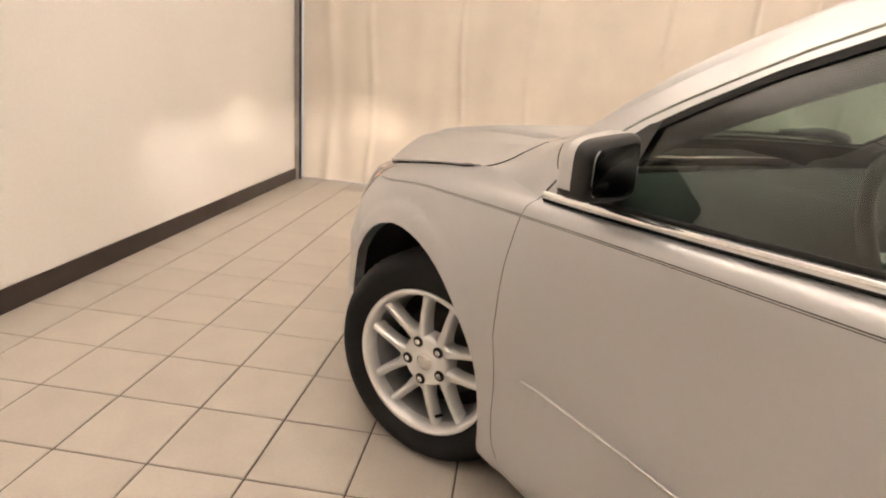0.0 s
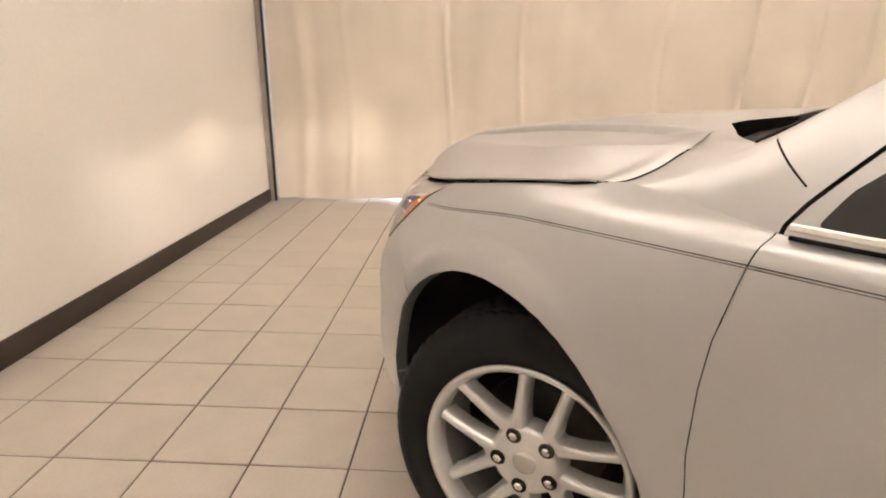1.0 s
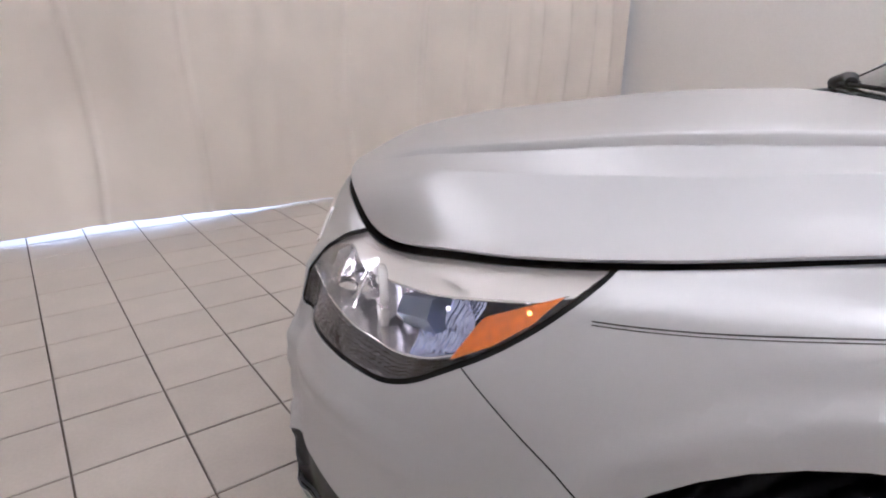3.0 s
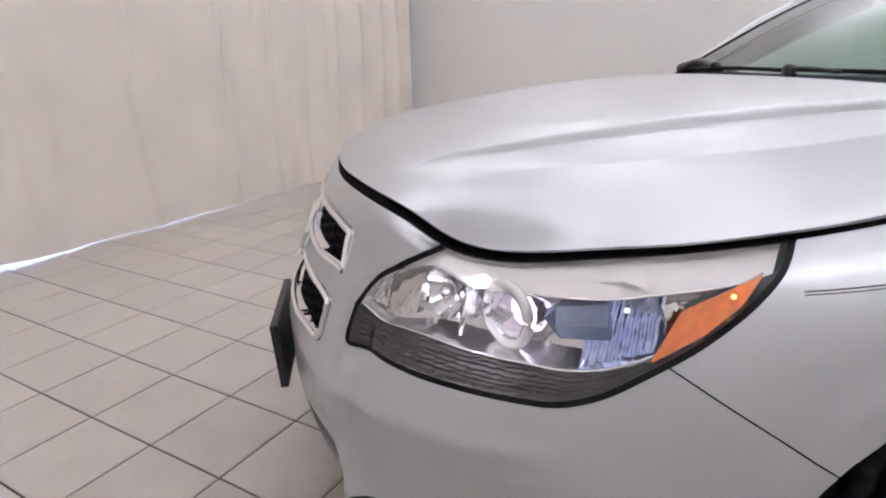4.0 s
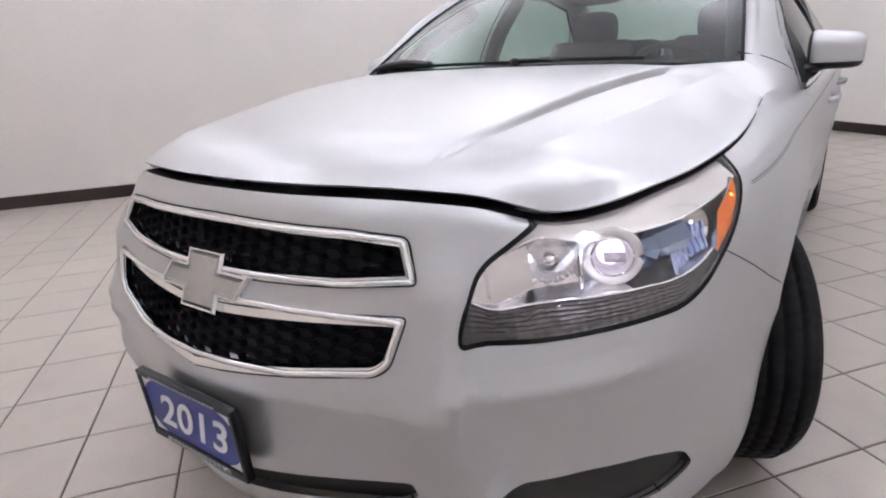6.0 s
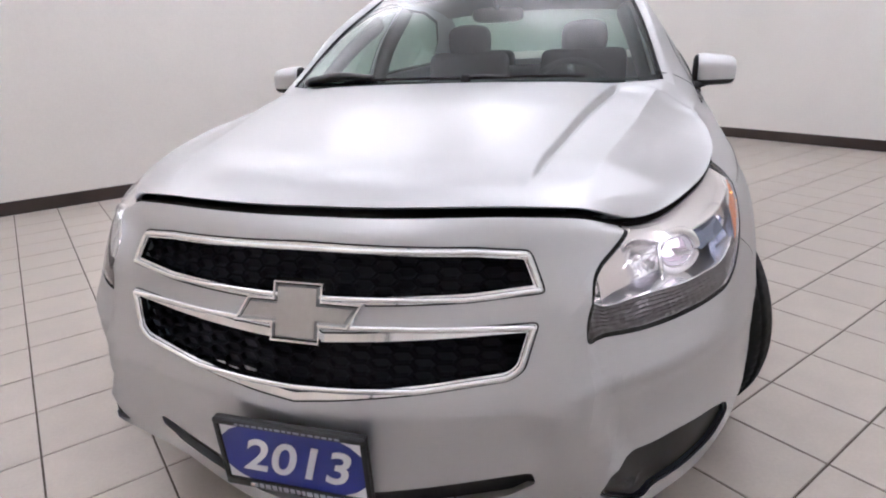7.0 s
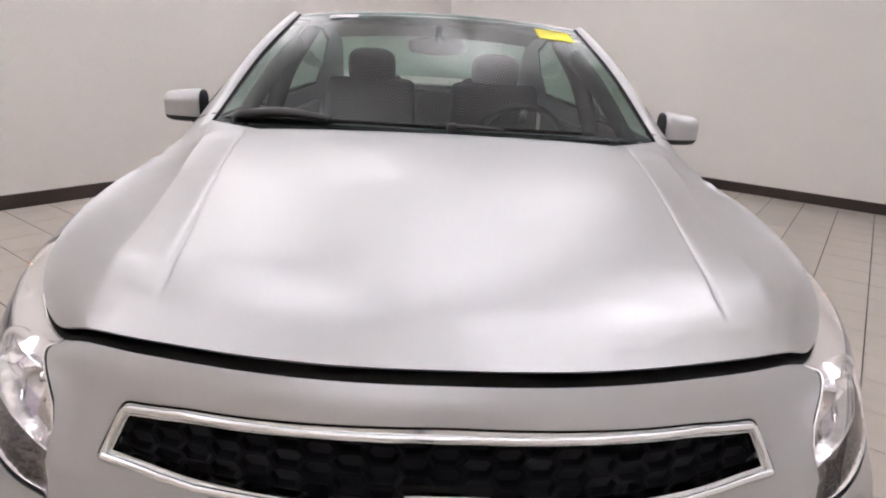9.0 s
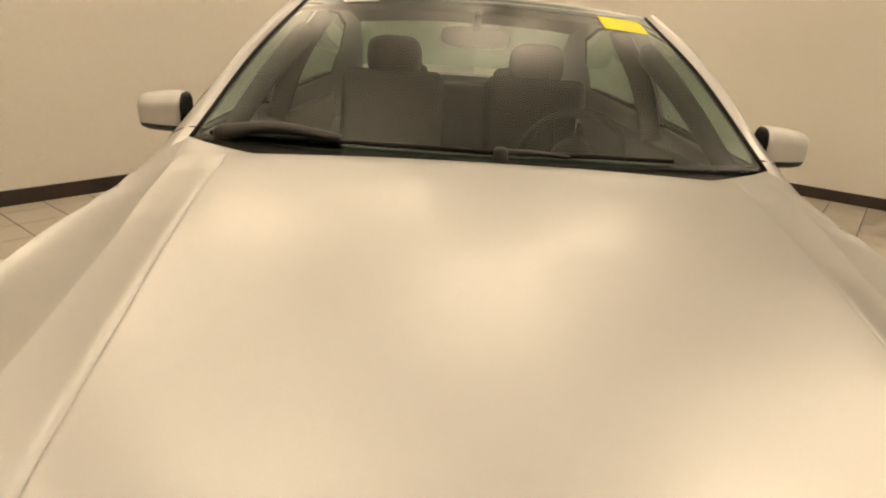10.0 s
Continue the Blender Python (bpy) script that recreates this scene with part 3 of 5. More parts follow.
ahead = [f for f in shell.F if fore(np.mean([shell.V[i] for i in f], axis=0))]
behind = [f for f in shell.F if not fore(np.mean([shell.V[i] for i in f], axis=0))]
norm = math.hypot(sx, sz)
plane = (sx / norm, 0.0, -sz / norm)
level = plane[0] * 0.535 + plane[2] * 0.731
low, high = shell.split(ahead, plane, level - 0.0011)
seam_F, bumper_F = shell.split(high, plane, level + 0.0011)
fender_F = low + behind

body = part_vf("body", mirrored(*shell.take(fender_F)), PAINT, car, "silver painted fenders, sills and rear body")
bumper = part_vf("front_bumper", mirrored(*shell.take(bumper_F)), PAINT, car, "silver painted front bumper cover")
all_left = fender_F + bumper_F
for cx in (0.052, -WB):
    lip = shell.rim(all_left, lambda v: abs(math.hypot(v[0] - cx, v[2] - WZ) - AR) < 0.005 and v[1] > 0.4, (0, -0.035, 0))
    part_vf("arch_lip", lip, PAINT, car)
    part_vf("arch_lip", flipped(*lip), PAINT, car)
for left in (True, False):
    turn = (lambda vf: vf) if left else (lambda vf: flipped(*vf))
    part_vf("bumper_seam", turn(pushed(shell.take(seam_F), -0.003)), GAP, car)
    part_vf("lamp_gasket", turn(pushed(shell.take(gasket_F), -0.002)), RUBBER, car)
    for n, ring, core in (("front_door", gap_F, door_f), ("rear_door", gap_R, door_r)):
        d = part_vf(n, turn(shell.take(core)), PAINT, car, "silver painted door panel")
        part_vf("door_gap", turn(pushed(shell.take(ring), -0.006)), GAP, d)


# ---- hood ----
NX = 70
edge_side = EDGE[:, 1] > 0.5
K_CORNER = int(np.argmin(np.hypot(EDGE[:, 0] - 0.755, EDGE[:, 1] - 0.618)))
K_BACK = int(np.argmin(np.abs(EDGE[:, 0] + 0.090) + 9 * ~edge_side))


def hood_patch():
    """Raised lid between the fender edges: a plateau between two long creases, falling to the sides."""
    def evenly(C, n):
        d = np.r_[0, np.cumsum(np.linalg.norm(np.diff(C, axis=0), axis=1))]
        return np.stack([np.interp(np.linspace(0, d[-1], n), d, C[:, q]) for q in range(3)], 1)
    w1 = np.r_[np.linspace(0, 0.565, 30)[:-1], np.linspace(0.565, 0.615, 19)[:-1], np.linspace(0.615, 0.79, 13)[:-1], np.linspace(0.79, 0.81, 7)[:-1], np.linspace(0.81, 1, 22)]
    W_STEP, W_RIDGE = 0.59, 0.80

    def lateral(w, yc, yo, ye):
        """From the middle to the step, on to the shoulder ridge and down to the edge."""
        a = yc * w / W_STEP
        b = yc + (yo - yc) * (w - W_STEP) / (W_RIDGE - W_STEP)
        c = yo + (ye - yo) * (w - W_RIDGE) / (1 - W_RIDGE)
        return np.where(w <= W_STEP, a, np.where(w <= W_RIDGE, b, c))
    step_y = lambda x: np.interp(x, (-0.20, 0.75, 0.95), (0.590, 0.418, 0.40))
    ridge_y = lambda x: np.interp(x, (-0.20, 0.10, 0.30, 0.60, 0.95), (0.717, 0.662, 0.622, 0.562, 0.50))
    fr = evenly(EDGE[:K_CORNER + 1], 200)
    fr = np.stack([np.interp(w1, np.linspace(0, 1, 200), fr[:, q]) for q in range(3)], 1)
    sd = evenly(EDGE[K_CORNER:K_BACK + 1], NX)
    bk = through_points(((-0.152, 0.0, 1.043), (-0.143, 0.3, 1.041), (-0.137, 0.46, 1.037), (-0.165, 0.60, 1.026), (-0.197, 0.70, 1.015), (-0.190, 0.735, 0.998), (-0.172, 0.772, 0.972), (-0.135, 0.805, 0.950), tuple(sd[-1])), 400)
    back_y = lateral(w1, step_y(-0.17), ridge_y(-0.20), sd[-1, 1])
    bk = np.stack([np.interp(back_y, bk[:, 1], bk[:, 0]), back_y, np.interp(back_y, bk[:, 1], bk[:, 2])], 1)
    u1 = np.linspace(0, 1, NX) ** 1.15
    sd = np.stack([np.interp(u1, np.linspace(0, 1, NX), sd[:, q]) for q in range(3)], 1)
    mid = np.stack([fr[0, 0] + (-0.152 - fr[0, 0]) * u1, np.zeros(NX), np.zeros(NX)], 1)
    mid[:, 2] = spl((-0.168, 0.0, 0.3, 0.6, 0.8, 0.9, fr[0, 0]), (1.043, 1.034, 1.007, 0.966, 0.931, 0.906, fr[0, 2]), mid[:, 0])
    U, W = u1[:, None, None], w1[None, :, None]
    P = (1 - W) * mid[:, None] + W * sd[:, None] + (1 - U) * fr[None] + U * bk[None]
    P -= (1 - U) * ((1 - W) * fr[0] + W * fr[-1]) + U * ((1 - W) * bk[0] + W * bk[-1])
    u, w = u1[:, None], w1[None, :]
    base = P[..., 2].copy()
    ye = P[:, -1, 1][:, None]
    y0 = P[..., 1].copy()
    xm = mid[:, 0][:, None] * 0.5 + sd[:, 0][:, None] * 0.5
    yc, yo = step_y(xm), ridge_y(xm)
    y = lateral(w, yc, yo, ye)
    s = np.clip((u - 0.02) / 0.2, 0, 1)
    y = P[..., 1] = y0 * (1 - s) + y * s
    top = mid[:, 2][:, None]
    edge = sd[:, 2][:, None]
    # plateau, step and the strip up to the ridge
    step = np.interp(xm, (-0.22, -0.13, -0.03, 0.25, 0.74, 0.80), (0.002, 0.012, 0.015, 0.012, 0.007, 0.0))
    t = np.clip((y - yc) / 0.009 + 0.5, 0, 1)
    t = t * t * (3 - 2 * t)
    plateau = top - 0.010 * np.clip(y / yc, 0, 1.3) ** 2 + 0.002 * np.exp(-((y - yc + 0.07) / 0.05) ** 2) * np.clip(u * 4, 0, 1) * np.clip((1 - u) * 6, 0, 1)
    rise = np.clip((y - yc) / (yo - yc), 0, 1)
    groove = 0.85 * step * np.exp(-((y - yc - 0.005) / 0.007) ** 2)
    soft = top - 0.010 - 0.35 * (top - edge) * (yo - yc) / (ye - yc + 1e-6)
    high = edge + np.interp(xm, (-0.20, 0.0, 0.2, 0.4, 0.6, 0.8), (0.074, 0.067, 0.065, 0.056, 0.042, 0.030))
    keen = np.clip((0.70 - xm) / 0.45, 0, 1)
    ridge_z = soft * (1 - keen) + high * keen
    z_in = plateau - step * t - groove
    z_in = z_in * (1 - rise) + (ridge_z - 0.002 * np.sin(math.pi * rise) * keen) * rise
    # hollow side below the ridge
    q = np.clip((y - yo) / (ye - yo + 1e-6), 0, 1)
    hollow = 1.75 * q - 0.75 * q * q
    round_fall = 0.55 * q + 0.45 * q * q
    z_out = ridge_z + (edge - ridge_z) * (hollow * keen + round_fall * (1 - keen))
    z = np.where(y <= yo, z_in, z_out)
    blend = np.clip(u / 0.20, 0, 1)
    blend = blend * blend * (3 - 2 * blend)
    z = base * (1 - blend) + z * blend
    z = z + 0.005 * np.exp(-((u - 0.12) / 0.09) ** 2) * (1 - w ** 4)
    last = np.clip((u - 0.90) / 0.10, 0, 1)
    last = last * last * (3 - 2 * last)
    P[..., 2] = z * (1 - last) + bk[None, :, 2] * last
    return P


HOOD = hood_patch()
HOOD[..., 2] += 0.006 + 0.009 * np.clip((HOOD[..., 0] + 0.14) / 0.45, 0, 1) + 0.006 * np.clip((HOOD[..., 0] - 0.5) / 0.35, 0, 1)                           # the lid stands a little proud of the fenders
HOOD[..., 0] -= 0.004
hood_V, hood_F = grid_vf(HOOD)
hood_F = [f[::-1] for f in hood_F]
hood = part_vf("hood", mirrored(hood_V, hood_F), PAINT, car, "silver painted hood with two creases")
# rolled edge under the lid and the dark strip in the gap beneath
edge_line = np.concatenate([HOOD[0, :, :], HOOD[1:, -1, :]])
inward = np.stack([edge_line, edge_line + np.array([-0.002, 0, -0.004]), edge_line * np.array([0.985, 0.985, 1]) + np.array([0, 0, -0.006])], 1)
part_vf("hood_edge", mirrored(*grid_vf(inward)), PAINT, hood)
low_line = EDGE[:K_BACK + 1]
def gap_ring(C, s, dz):
    return C * np.array([s, s, 1]) + np.array([0, 0, dz])
seal = np.stack([gap_ring(low_line, 1.0, -0.001), gap_ring(low_line, 0.992, 0.002), gap_ring(low_line, 0.95, 0.002), gap_ring(low_line, 0.90, -0.03)], 1)
part_vf("hood_gap_strip", mirrored(*grid_vf(seal[:, ::-1])), GAP, car, "black strip in the hood gap")


# ---- glasshouse ----
def belt_at(x):
    k = EDGE[:, 1] > 0.3
    order = np.argsort(EDGE[k, 0])
    E = EDGE[k][order]
    return np.stack([x, np.interp(x, E[:, 0], E[:, 1]), np.interp(x, E[:, 0], E[:, 2])], -1)


NS = 90
RAIL = through_points(((-0.13, 0.812, 0.949), (-0.22, 0.787, 0.979), (-0.30, 0.770, 1.012), (-0.40, 0.756, 1.068), (-0.50, 0.737, 1.131), (-0.78, 0.685, 1.284), (-1.07, 0.634, 1.393), (-1.45, 0.606, 1.436), (-1.90, 0.602, 1.440), (-2.40, 0.612, 1.395), (-2.80, 0.645, 1.27), (-3.15, 0.69, 1.10), (-3.32, 0.72, 1.045)), NS)
bx = np.interp(np.linspace(0, 1, NS), (0, 0.05, 0.2, 1), (-0.131, -0.33, -0.72, -3.34))
BELT = belt_at(bx)
tt = np.linspace(0, 1, 22)[None, :, None]
SIDE = BELT[:, None] * (1 - tt) + RAIL[:, None] * tt
SIDE[..., 1] += 0.030 * np.sin(math.pi * tt[..., 0]) * np.clip((bx[:, None] + 0.1) / -0.6, 0, 1)
side_V, side_F = grid_vf(SIDE)
house = Shell(side_V, side_F)
WIN_F = rounded(hull([(-0.487, 0.958), (-0.513, 1.008), (-0.572, 1.067), (-0.634, 1.122), (-0.70, 1.162), (-0.82, 1.230), (-1.05, 1.332), (-1.25, 1.384), (-1.44, 1.396), (-1.47, 0.985)]), 0.012)
DOOR_TOP = hull([(-0.440, 0.90), (-0.447, 0.955), (-0.464, 0.985), (-0.490, 1.020), (-0.538, 1.083), (-0.602, 1.130), (-0.668, 1.170), (-0.84, 1.262), (-1.06, 1.360), (-1.25, 1.404), (-1.47, 1.412), (-1.50, 0.90)])
WIN_R = rounded(hull([(-1.56, 1.005), (-1.53, 1.393), (-1.95, 1.392), (-2.30, 1.345), (-2.58, 1.215), (-2.72, 1.045)]), 0.02)


def window(poly):
    core = house.carve(poly, EX, EZ)
    h = Shell(house.V, core)
    pane = h.carve(poly, EX, EZ, inset=0.014)
    house.V = h.V
    return h.F, pane


core = house.carve(DOOR_TOP, EX, EZ)
top_gap = Shell(house.V, core)
door_top = top_gap.carve(DOOR_TOP, EX, EZ, inset=0.0065)
house.V = top_gap.V
house.F += door_top
frame_f, pane_f = window(WIN_F)
frame_r, pane_r = window(WIN_R)
part_vf("roof_side", mirrored(*house.take(house.F)), PAINT, car, "silver painted pillars and roof rails")
for left in (True, False):
    turn = (lambda vf: vf) if left else (lambda vf: flipped(*vf))
    part_vf("door_frame_gap", turn(pushed(house.take(top_gap.F), -0.005)), GAP, car)
    for fr, pane in ((frame_f, pane_f), (frame_r, pane_r)):
        w = part_vf("side_window", turn(pushed(house.take(pane), -0.006)), SIDE_GLASS, car, "green-tinted side window")
        part_vf("window_frame", turn(pushed(house.take(fr), -0.002)), RUBBER, w, "black rubber window frame")


def span(A, B, n, bulge):
    """A sheet between a left-hand curve and its mirror image, arched by bulge."""
    q = np.linspace(1, -1, n)
    P = np.zeros((len(A), n, 3))
    for j, s in enumerate(q):
        P[:, j] = A * np.array([1, s, 1]) + bulge * (1 - s * s)
    return P


base_w = through_points(((-0.325, 0.728, 1.036), (-0.68, 0.662, 1.240), (-1.062, 0.592, 1.408)), 26)
WIND = span(base_w, None, 41, np.stack([np.linspace(0.125, 0.085, 26), np.zeros(26), np.linspace(0.012, 0.030, 26)], 1))
wind_shell = Shell(*grid_vf(WIND))
part_vf("windshield", wind_shell.take(wind_shell.F), WINDSHIELD, car, "clear green-tinted windshield")
# black ceramic border of the windshield
rows_b = np.stack([WIND[:, 0], WIND[:, 0] * 0.98 + WIND[:, 20] * 0.02], 1) - np.array([0.003, 0, 0.004])
rows_c = np.stack([WIND[:, -1] * 0.98 + WIND[:, 20] * 0.02, WIND[:, -1]], 1) - np.array([0.003, 0, 0.004])
row_l = np.stack([WIND[0], WIND[0] * 0.95 + WIND[12] * 0.05], 0) - np.array([0.003, 0, 0.004])
row_u = np.stack([WIND[-1] * 0.95 + WIND[12] * 0.05, WIND[-1]], 0) - np.array([0.003, 0, 0.004])
part_vf("windshield_border", joined(grid_vf(rows_b), grid_vf(rows_c), grid_vf(row_l), grid_vf(row_u)), BLACK, car, "black windshield border")
seal_l = tube_vf(np.array(base_w) + np.array([0.002, -0.003, 0.0]), 0.0050, 8)
part_vf("windshield_seal", seal_l, RUBBER, car)
part_vf("windshield_seal", flipped(*seal_l), RUBBER, car)

# painted pillars between the glass and the side
k0 = int(np.argmin(np.abs(RAIL[:, 0] + 1.07)))
ka = int(np.argmin(np.abs(RAIL[:, 0] + 0.30)))
outer = RAIL[ka:k0 + 1]
inner_edge = np.stack([np.interp(np.linspace(0, 1, len(outer)), np.linspace(0, 1, len(base_w)), base_w[:, q]) for q in range(3)], 1)
f5 = np.linspace(0, 1, 6)[None, :, None]
pil = inner_edge[:, None] * (1 - f5) + outer[:, None] * f5
arch = np.clip(np.linspace(-0.1, 3.0, len(outer)), 0, 1.15)[:, None] * np.sin(math.pi * f5[..., 0])
pil[..., 0] += 0.012 * arch
pil[..., 2] += 0.017 * arch
vf = grid_vf(pil)
vf = (vf[0], [f[::-1] for f in vf[1]])
part_vf("front_pillar", vf, PAINT, car, "silver painted windshield pillar")
part_vf("front_pillar", flipped(*vf), PAINT, car, "silver painted windshield pillar")
# inner trim of the windshield pillars
trim_in = inner_edge[1:-3] * np.array([1, 0.95, 1]) + np.array([-0.040, 0, -0.062])
trim_vf = tube_vf(through_points(trim_in[::3], 24), np.linspace(0.022, 0.030, 24), 12, squash=1.3)
for left in (True, False):
    part_vf("pillar_trim", trim_vf if left else flipped(*trim_vf), INTERIOR_GREY, car, "dark grey inner pillar trim")
# fender top between the hood corner and the pillar foot
n_in = 14
ridge_col = int(np.argmin(np.abs(HOOD[-1, :, 1] - 0.717)))
hood_back = HOOD[-1, ridge_col:][::-1]
inner_line = np.stack([np.interp(np.linspace(0, 1, n_in), np.linspace(0, 1, len(hood_back)), hood_back[:, q]) for q in range(3)], 1) + np.array([-0.0035, 0.001, -0.002])
outer_line = np.stack([np.interp(np.linspace(0, 1, n_in), np.linspace(0, 1, ka + 1), RAIL[:ka + 1, q]) for q in range(3)], 1)
foot = inner_line[:, None] * (1 - f5) + outer_line[:, None] * f5
foot_vf = grid_vf(foot)
foot_vf = (foot_vf[0], [f[::-1] for f in foot_vf[1]])
# the painted deck runs on from the ridge, inwards to the cowl and back to the glass
corner_c, corner_b = inner_line[-1], np.array(base_w[0])
f9 = np.linspace(0, 1, 9)[:, None]
crest = corner_c * (1 - f9) + corner_b * f9 + np.array([0, 0, 0.003]) * np.sin(math.pi * f9)
side_tip = crest[:, None] * (1 - f5) + outer_line[-1] * f5
tip_vf = grid_vf(side_tip)
tip_vf = (tip_vf[0], [f[::-1] for f in tip_vf[1]])
rear = HOOD[-1][(HOOD[-1, :, 1] > 0.46) & (HOOD[-1, :, 1] < 0.716)][::-1] + np.array([0.004, 0, -0.0012])
across_deck = np.linspace(0, 1, len(rear))
cowl_side = through_points((tuple(rear[-1]), (-0.172, 0.515, 1.034), (-0.220, 0.595, 1.034), (-0.275, 0.672, 1.035), tuple(corner_b)), 9)
deck = np.zeros((9, len(rear), 3))
for i, f in enumerate(f9[:, 0]):
    line = crest[i] * (1 - across_deck[:, None]) + cowl_side[i] * across_deck[:, None]
    deck[i] = line + (rear - (rear[0] * (1 - across_deck[:, None]) + rear[-1] * across_deck[:, None])) * (1 - f)
deck_vf = grid_vf(deck)
for turn in ((lambda vf: vf), (lambda vf: flipped(*vf))):
    part_vf("fender_foot", turn(foot_vf), PAINT, car, "silver painted fender end")
    part_vf("fender_corner", turn(tip_vf), PAINT, car, "silver painted fender corner")
    part_vf("fender_deck", turn(deck_vf), PAINT, car, "silver painted deck beside the cowl")
# seam between the fender and the pillar
skin = np.concatenate([SIDE.reshape(-1, 3), pil.reshape(-1, 3), side_tip.reshape(-1, 3), foot.reshape(-1, 3)])
seam_line = []
for f in np.linspace(0, 1, 9):
    x, z = -0.348 - 0.107 * f, 1.061 - 0.060 * f
    k = np.argsort(np.hypot(skin[:, 0] - x, skin[:, 2] - z))[:10]
    A = np.stack([np.ones(10), skin[k, 0] - x, skin[k, 2] - z], 1)
    seam_line.append((x, float(np.linalg.lstsq(A, skin[k, 1], rcond=None)[0][0]), z))
seam_vf = tube_vf(through_points(seam_line[::2], 24), 0.0017, 6)
for turn in ((lambda vf: vf), (lambda vf: flipped(*vf))):
    part_vf("fender_seam", turn(seam_vf), GAP, car)

k1 = int(np.argmin(np.abs(RAIL[:, 0] + 2.42)))
k2 = int(np.argmin(np.abs(RAIL[:, 0] + 3.18)))
nroof = k1 - k0 + 1
bul = np.stack([spl((0, 0.3, 1), (0.085, 0.02, -0.06), np.linspace(0, 1, nroof)), np.zeros(nroof), spl((0, 0.4, 1), (0.028, 0.034, 0.030), np.linspace(0, 1, nroof))], 1)
ROOF = span(RAIL[k0:k1 + 1], None, 33, bul)
part_vf("roof", grid_vf(ROOF), PAINT, car, "silver painted roof")
lining = grid_vf(ROOF + np.array([0, 0, -0.035]))
part_vf("headliner", (lining[0], [f[::-1] for f in lining[1]]), HEADLINER, car, "pale grey fabric headliner")
nrw = k2 - k1 + 1
rb = np.stack([np.linspace(-0.06, -0.13, nrw), np.zeros(nrw), np.linspace(0.030, 0.02, nrw)], 1)
part_vf("rear_window", grid_vf(span(RAIL[k1:k2 + 1], None, 33, rb)), SIDE_GLASS, car, "green-tinted rear window")
# boot lid
tail = [p for p in EDGE if p[0] < -3.15]
tl = np.array(tail)
part_vf("boot_lid", grid_vf(span(tl, None, 25, np.stack([np.zeros(len(tl)), np.zeros(len(tl)), np.full(len(tl), 0.02)], 1))), PAINT, car, "silver painted boot lid")

# ==== wheels ====
TR, RR, TW = 0.339, 0.230, 0.215               # tyre and rim radius, tyre width


def wheel(x, y, steer, right):
    top = put_under(new("wheel"), car)
    top.matrix_local = pose(x, y, TR - 0.004, 0, 0, steer + (180 if right else 0))
    h = TW / 2
    prof = [(RR - 0.012, -h + 0.02), (RR, -h + 0.012), (RR + 0.03, -h - 0.004), (0.285, -h - 0.006), (0.312, -h + 0.004), (0.326, -h + 0.02), (0.333, -h + 0.035)]
    grooves = (-0.055, -0.018, 0.018, 0.055)
    for g in grooves:
        prof += [(TR, g - 0.0055), (TR - 0.008, g - 0.004), (TR - 0.008, g + 0.004), (TR, g + 0.0055)]
    prof += [(r, -a) for r, a in reversed(prof[:7])]
    V, F = lathe_vf(prof, 240)
    n = len(prof)
    W = []
    for k, v in enumerate(V):
        seg, row = divmod(k, n)
        r = math.hypot(v[0], v[2])
        cut = 1.0
        if r > 0.322 and (seg + 2 * (row // 4)) % 4 == 0:      # sipes across the ribs, staggered
            cut = 0.984
        W.append((v[0] * cut, v[1], v[2] * cut))
    V = W
    part_vf("tyre", (V, [f[::-1] for f in F]), TYRE, top, "black tyre with grooved tread")
    barrel = [(RR - 0.012, -h + 0.02), (RR - 0.03, -0.06), (RR - 0.035, 0.02), (RR - 0.024, h - 0.045)]
    part_vf("barrel", lathe_vf(barrel, 64), RIM_BARREL, top, "silver inner rim barrel, darkened as in shade")
    lip = [(RR - 0.024, h - 0.045), (RR - 0.020, h - 0.028), (RR - 0.015, h - 0.012), (RR - 0.007, h - 0.002), (RR + 0.002, h - 0.002), (RR + 0.004, h - 0.008), (RR - 0.006, h - 0.022)]
    part_vf("rim", lathe_vf(lip, 72), ALLOY, top, "silver alloy rim")
    # five twin spokes
    face = h - 0.026
    for k in range(5):
        a = 2 * math.pi * k / 5 + math.pi / 2 + 0.17
        rows = []
        spokes = []
        for s in (-1, 1):
            rs = np.linspace(0.045, RR - 0.012, 16)
            f = (rs - 0.05) / (RR - 0.062)
            lat = s * np.interp(rs, (0.045, 0.088, 0.118, 0.218), (0.023, 0.037, 0.0400, 0.0500))
            wid = np.interp(rs, (0.045, 0.088, 0.118, 0.190, 0.218), (0.0170, 0.0170, 0.0135, 0.0122, 0.0180))
            dep = face - 0.004 + 0.018 * np.sin(f * 1.9) - 0.012 * f
            ring = []
            for lx, ly in ((-1.2, -0.040), (-1.0, -0.010), (-0.62, -0.002), (-0.45, 0.0), (0.45, 0.0), (0.62, -0.002), (1.0, -0.010), (1.2, -0.040)):
                c = lat + wid * lx
                ring.append(np.stack([rs * math.cos(a) - c * math.sin(a), dep + ly, rs * math.sin(a) + c * math.cos(a)], 1))
            V, F = grid_vf(np.stack(ring, 1))
            spokes.append((V, F))
        part_vf("spoke", joined(*spokes), ALLOY, top, "silver alloy twin spoke")
    for k in range(5):                                       # webs that close the wide openings towards the hub
        mid_a = 2 * math.pi * (k + 0.5) / 5 + math.pi / 2 + 0.17
        web = []
        for f in np.linspace(-1, 1, 13):
            a = mid_a + f * math.radians(15.5)
            far = 0.100 + 0.036 * abs(f) ** 2.2
            web.append([(r * math.cos(a), face - d, r * math.sin(a)) for r, d in ((0.078, 0.001), (far - 0.008, 0.001), (far - 0.002, 0.005), (far, 0.045))])
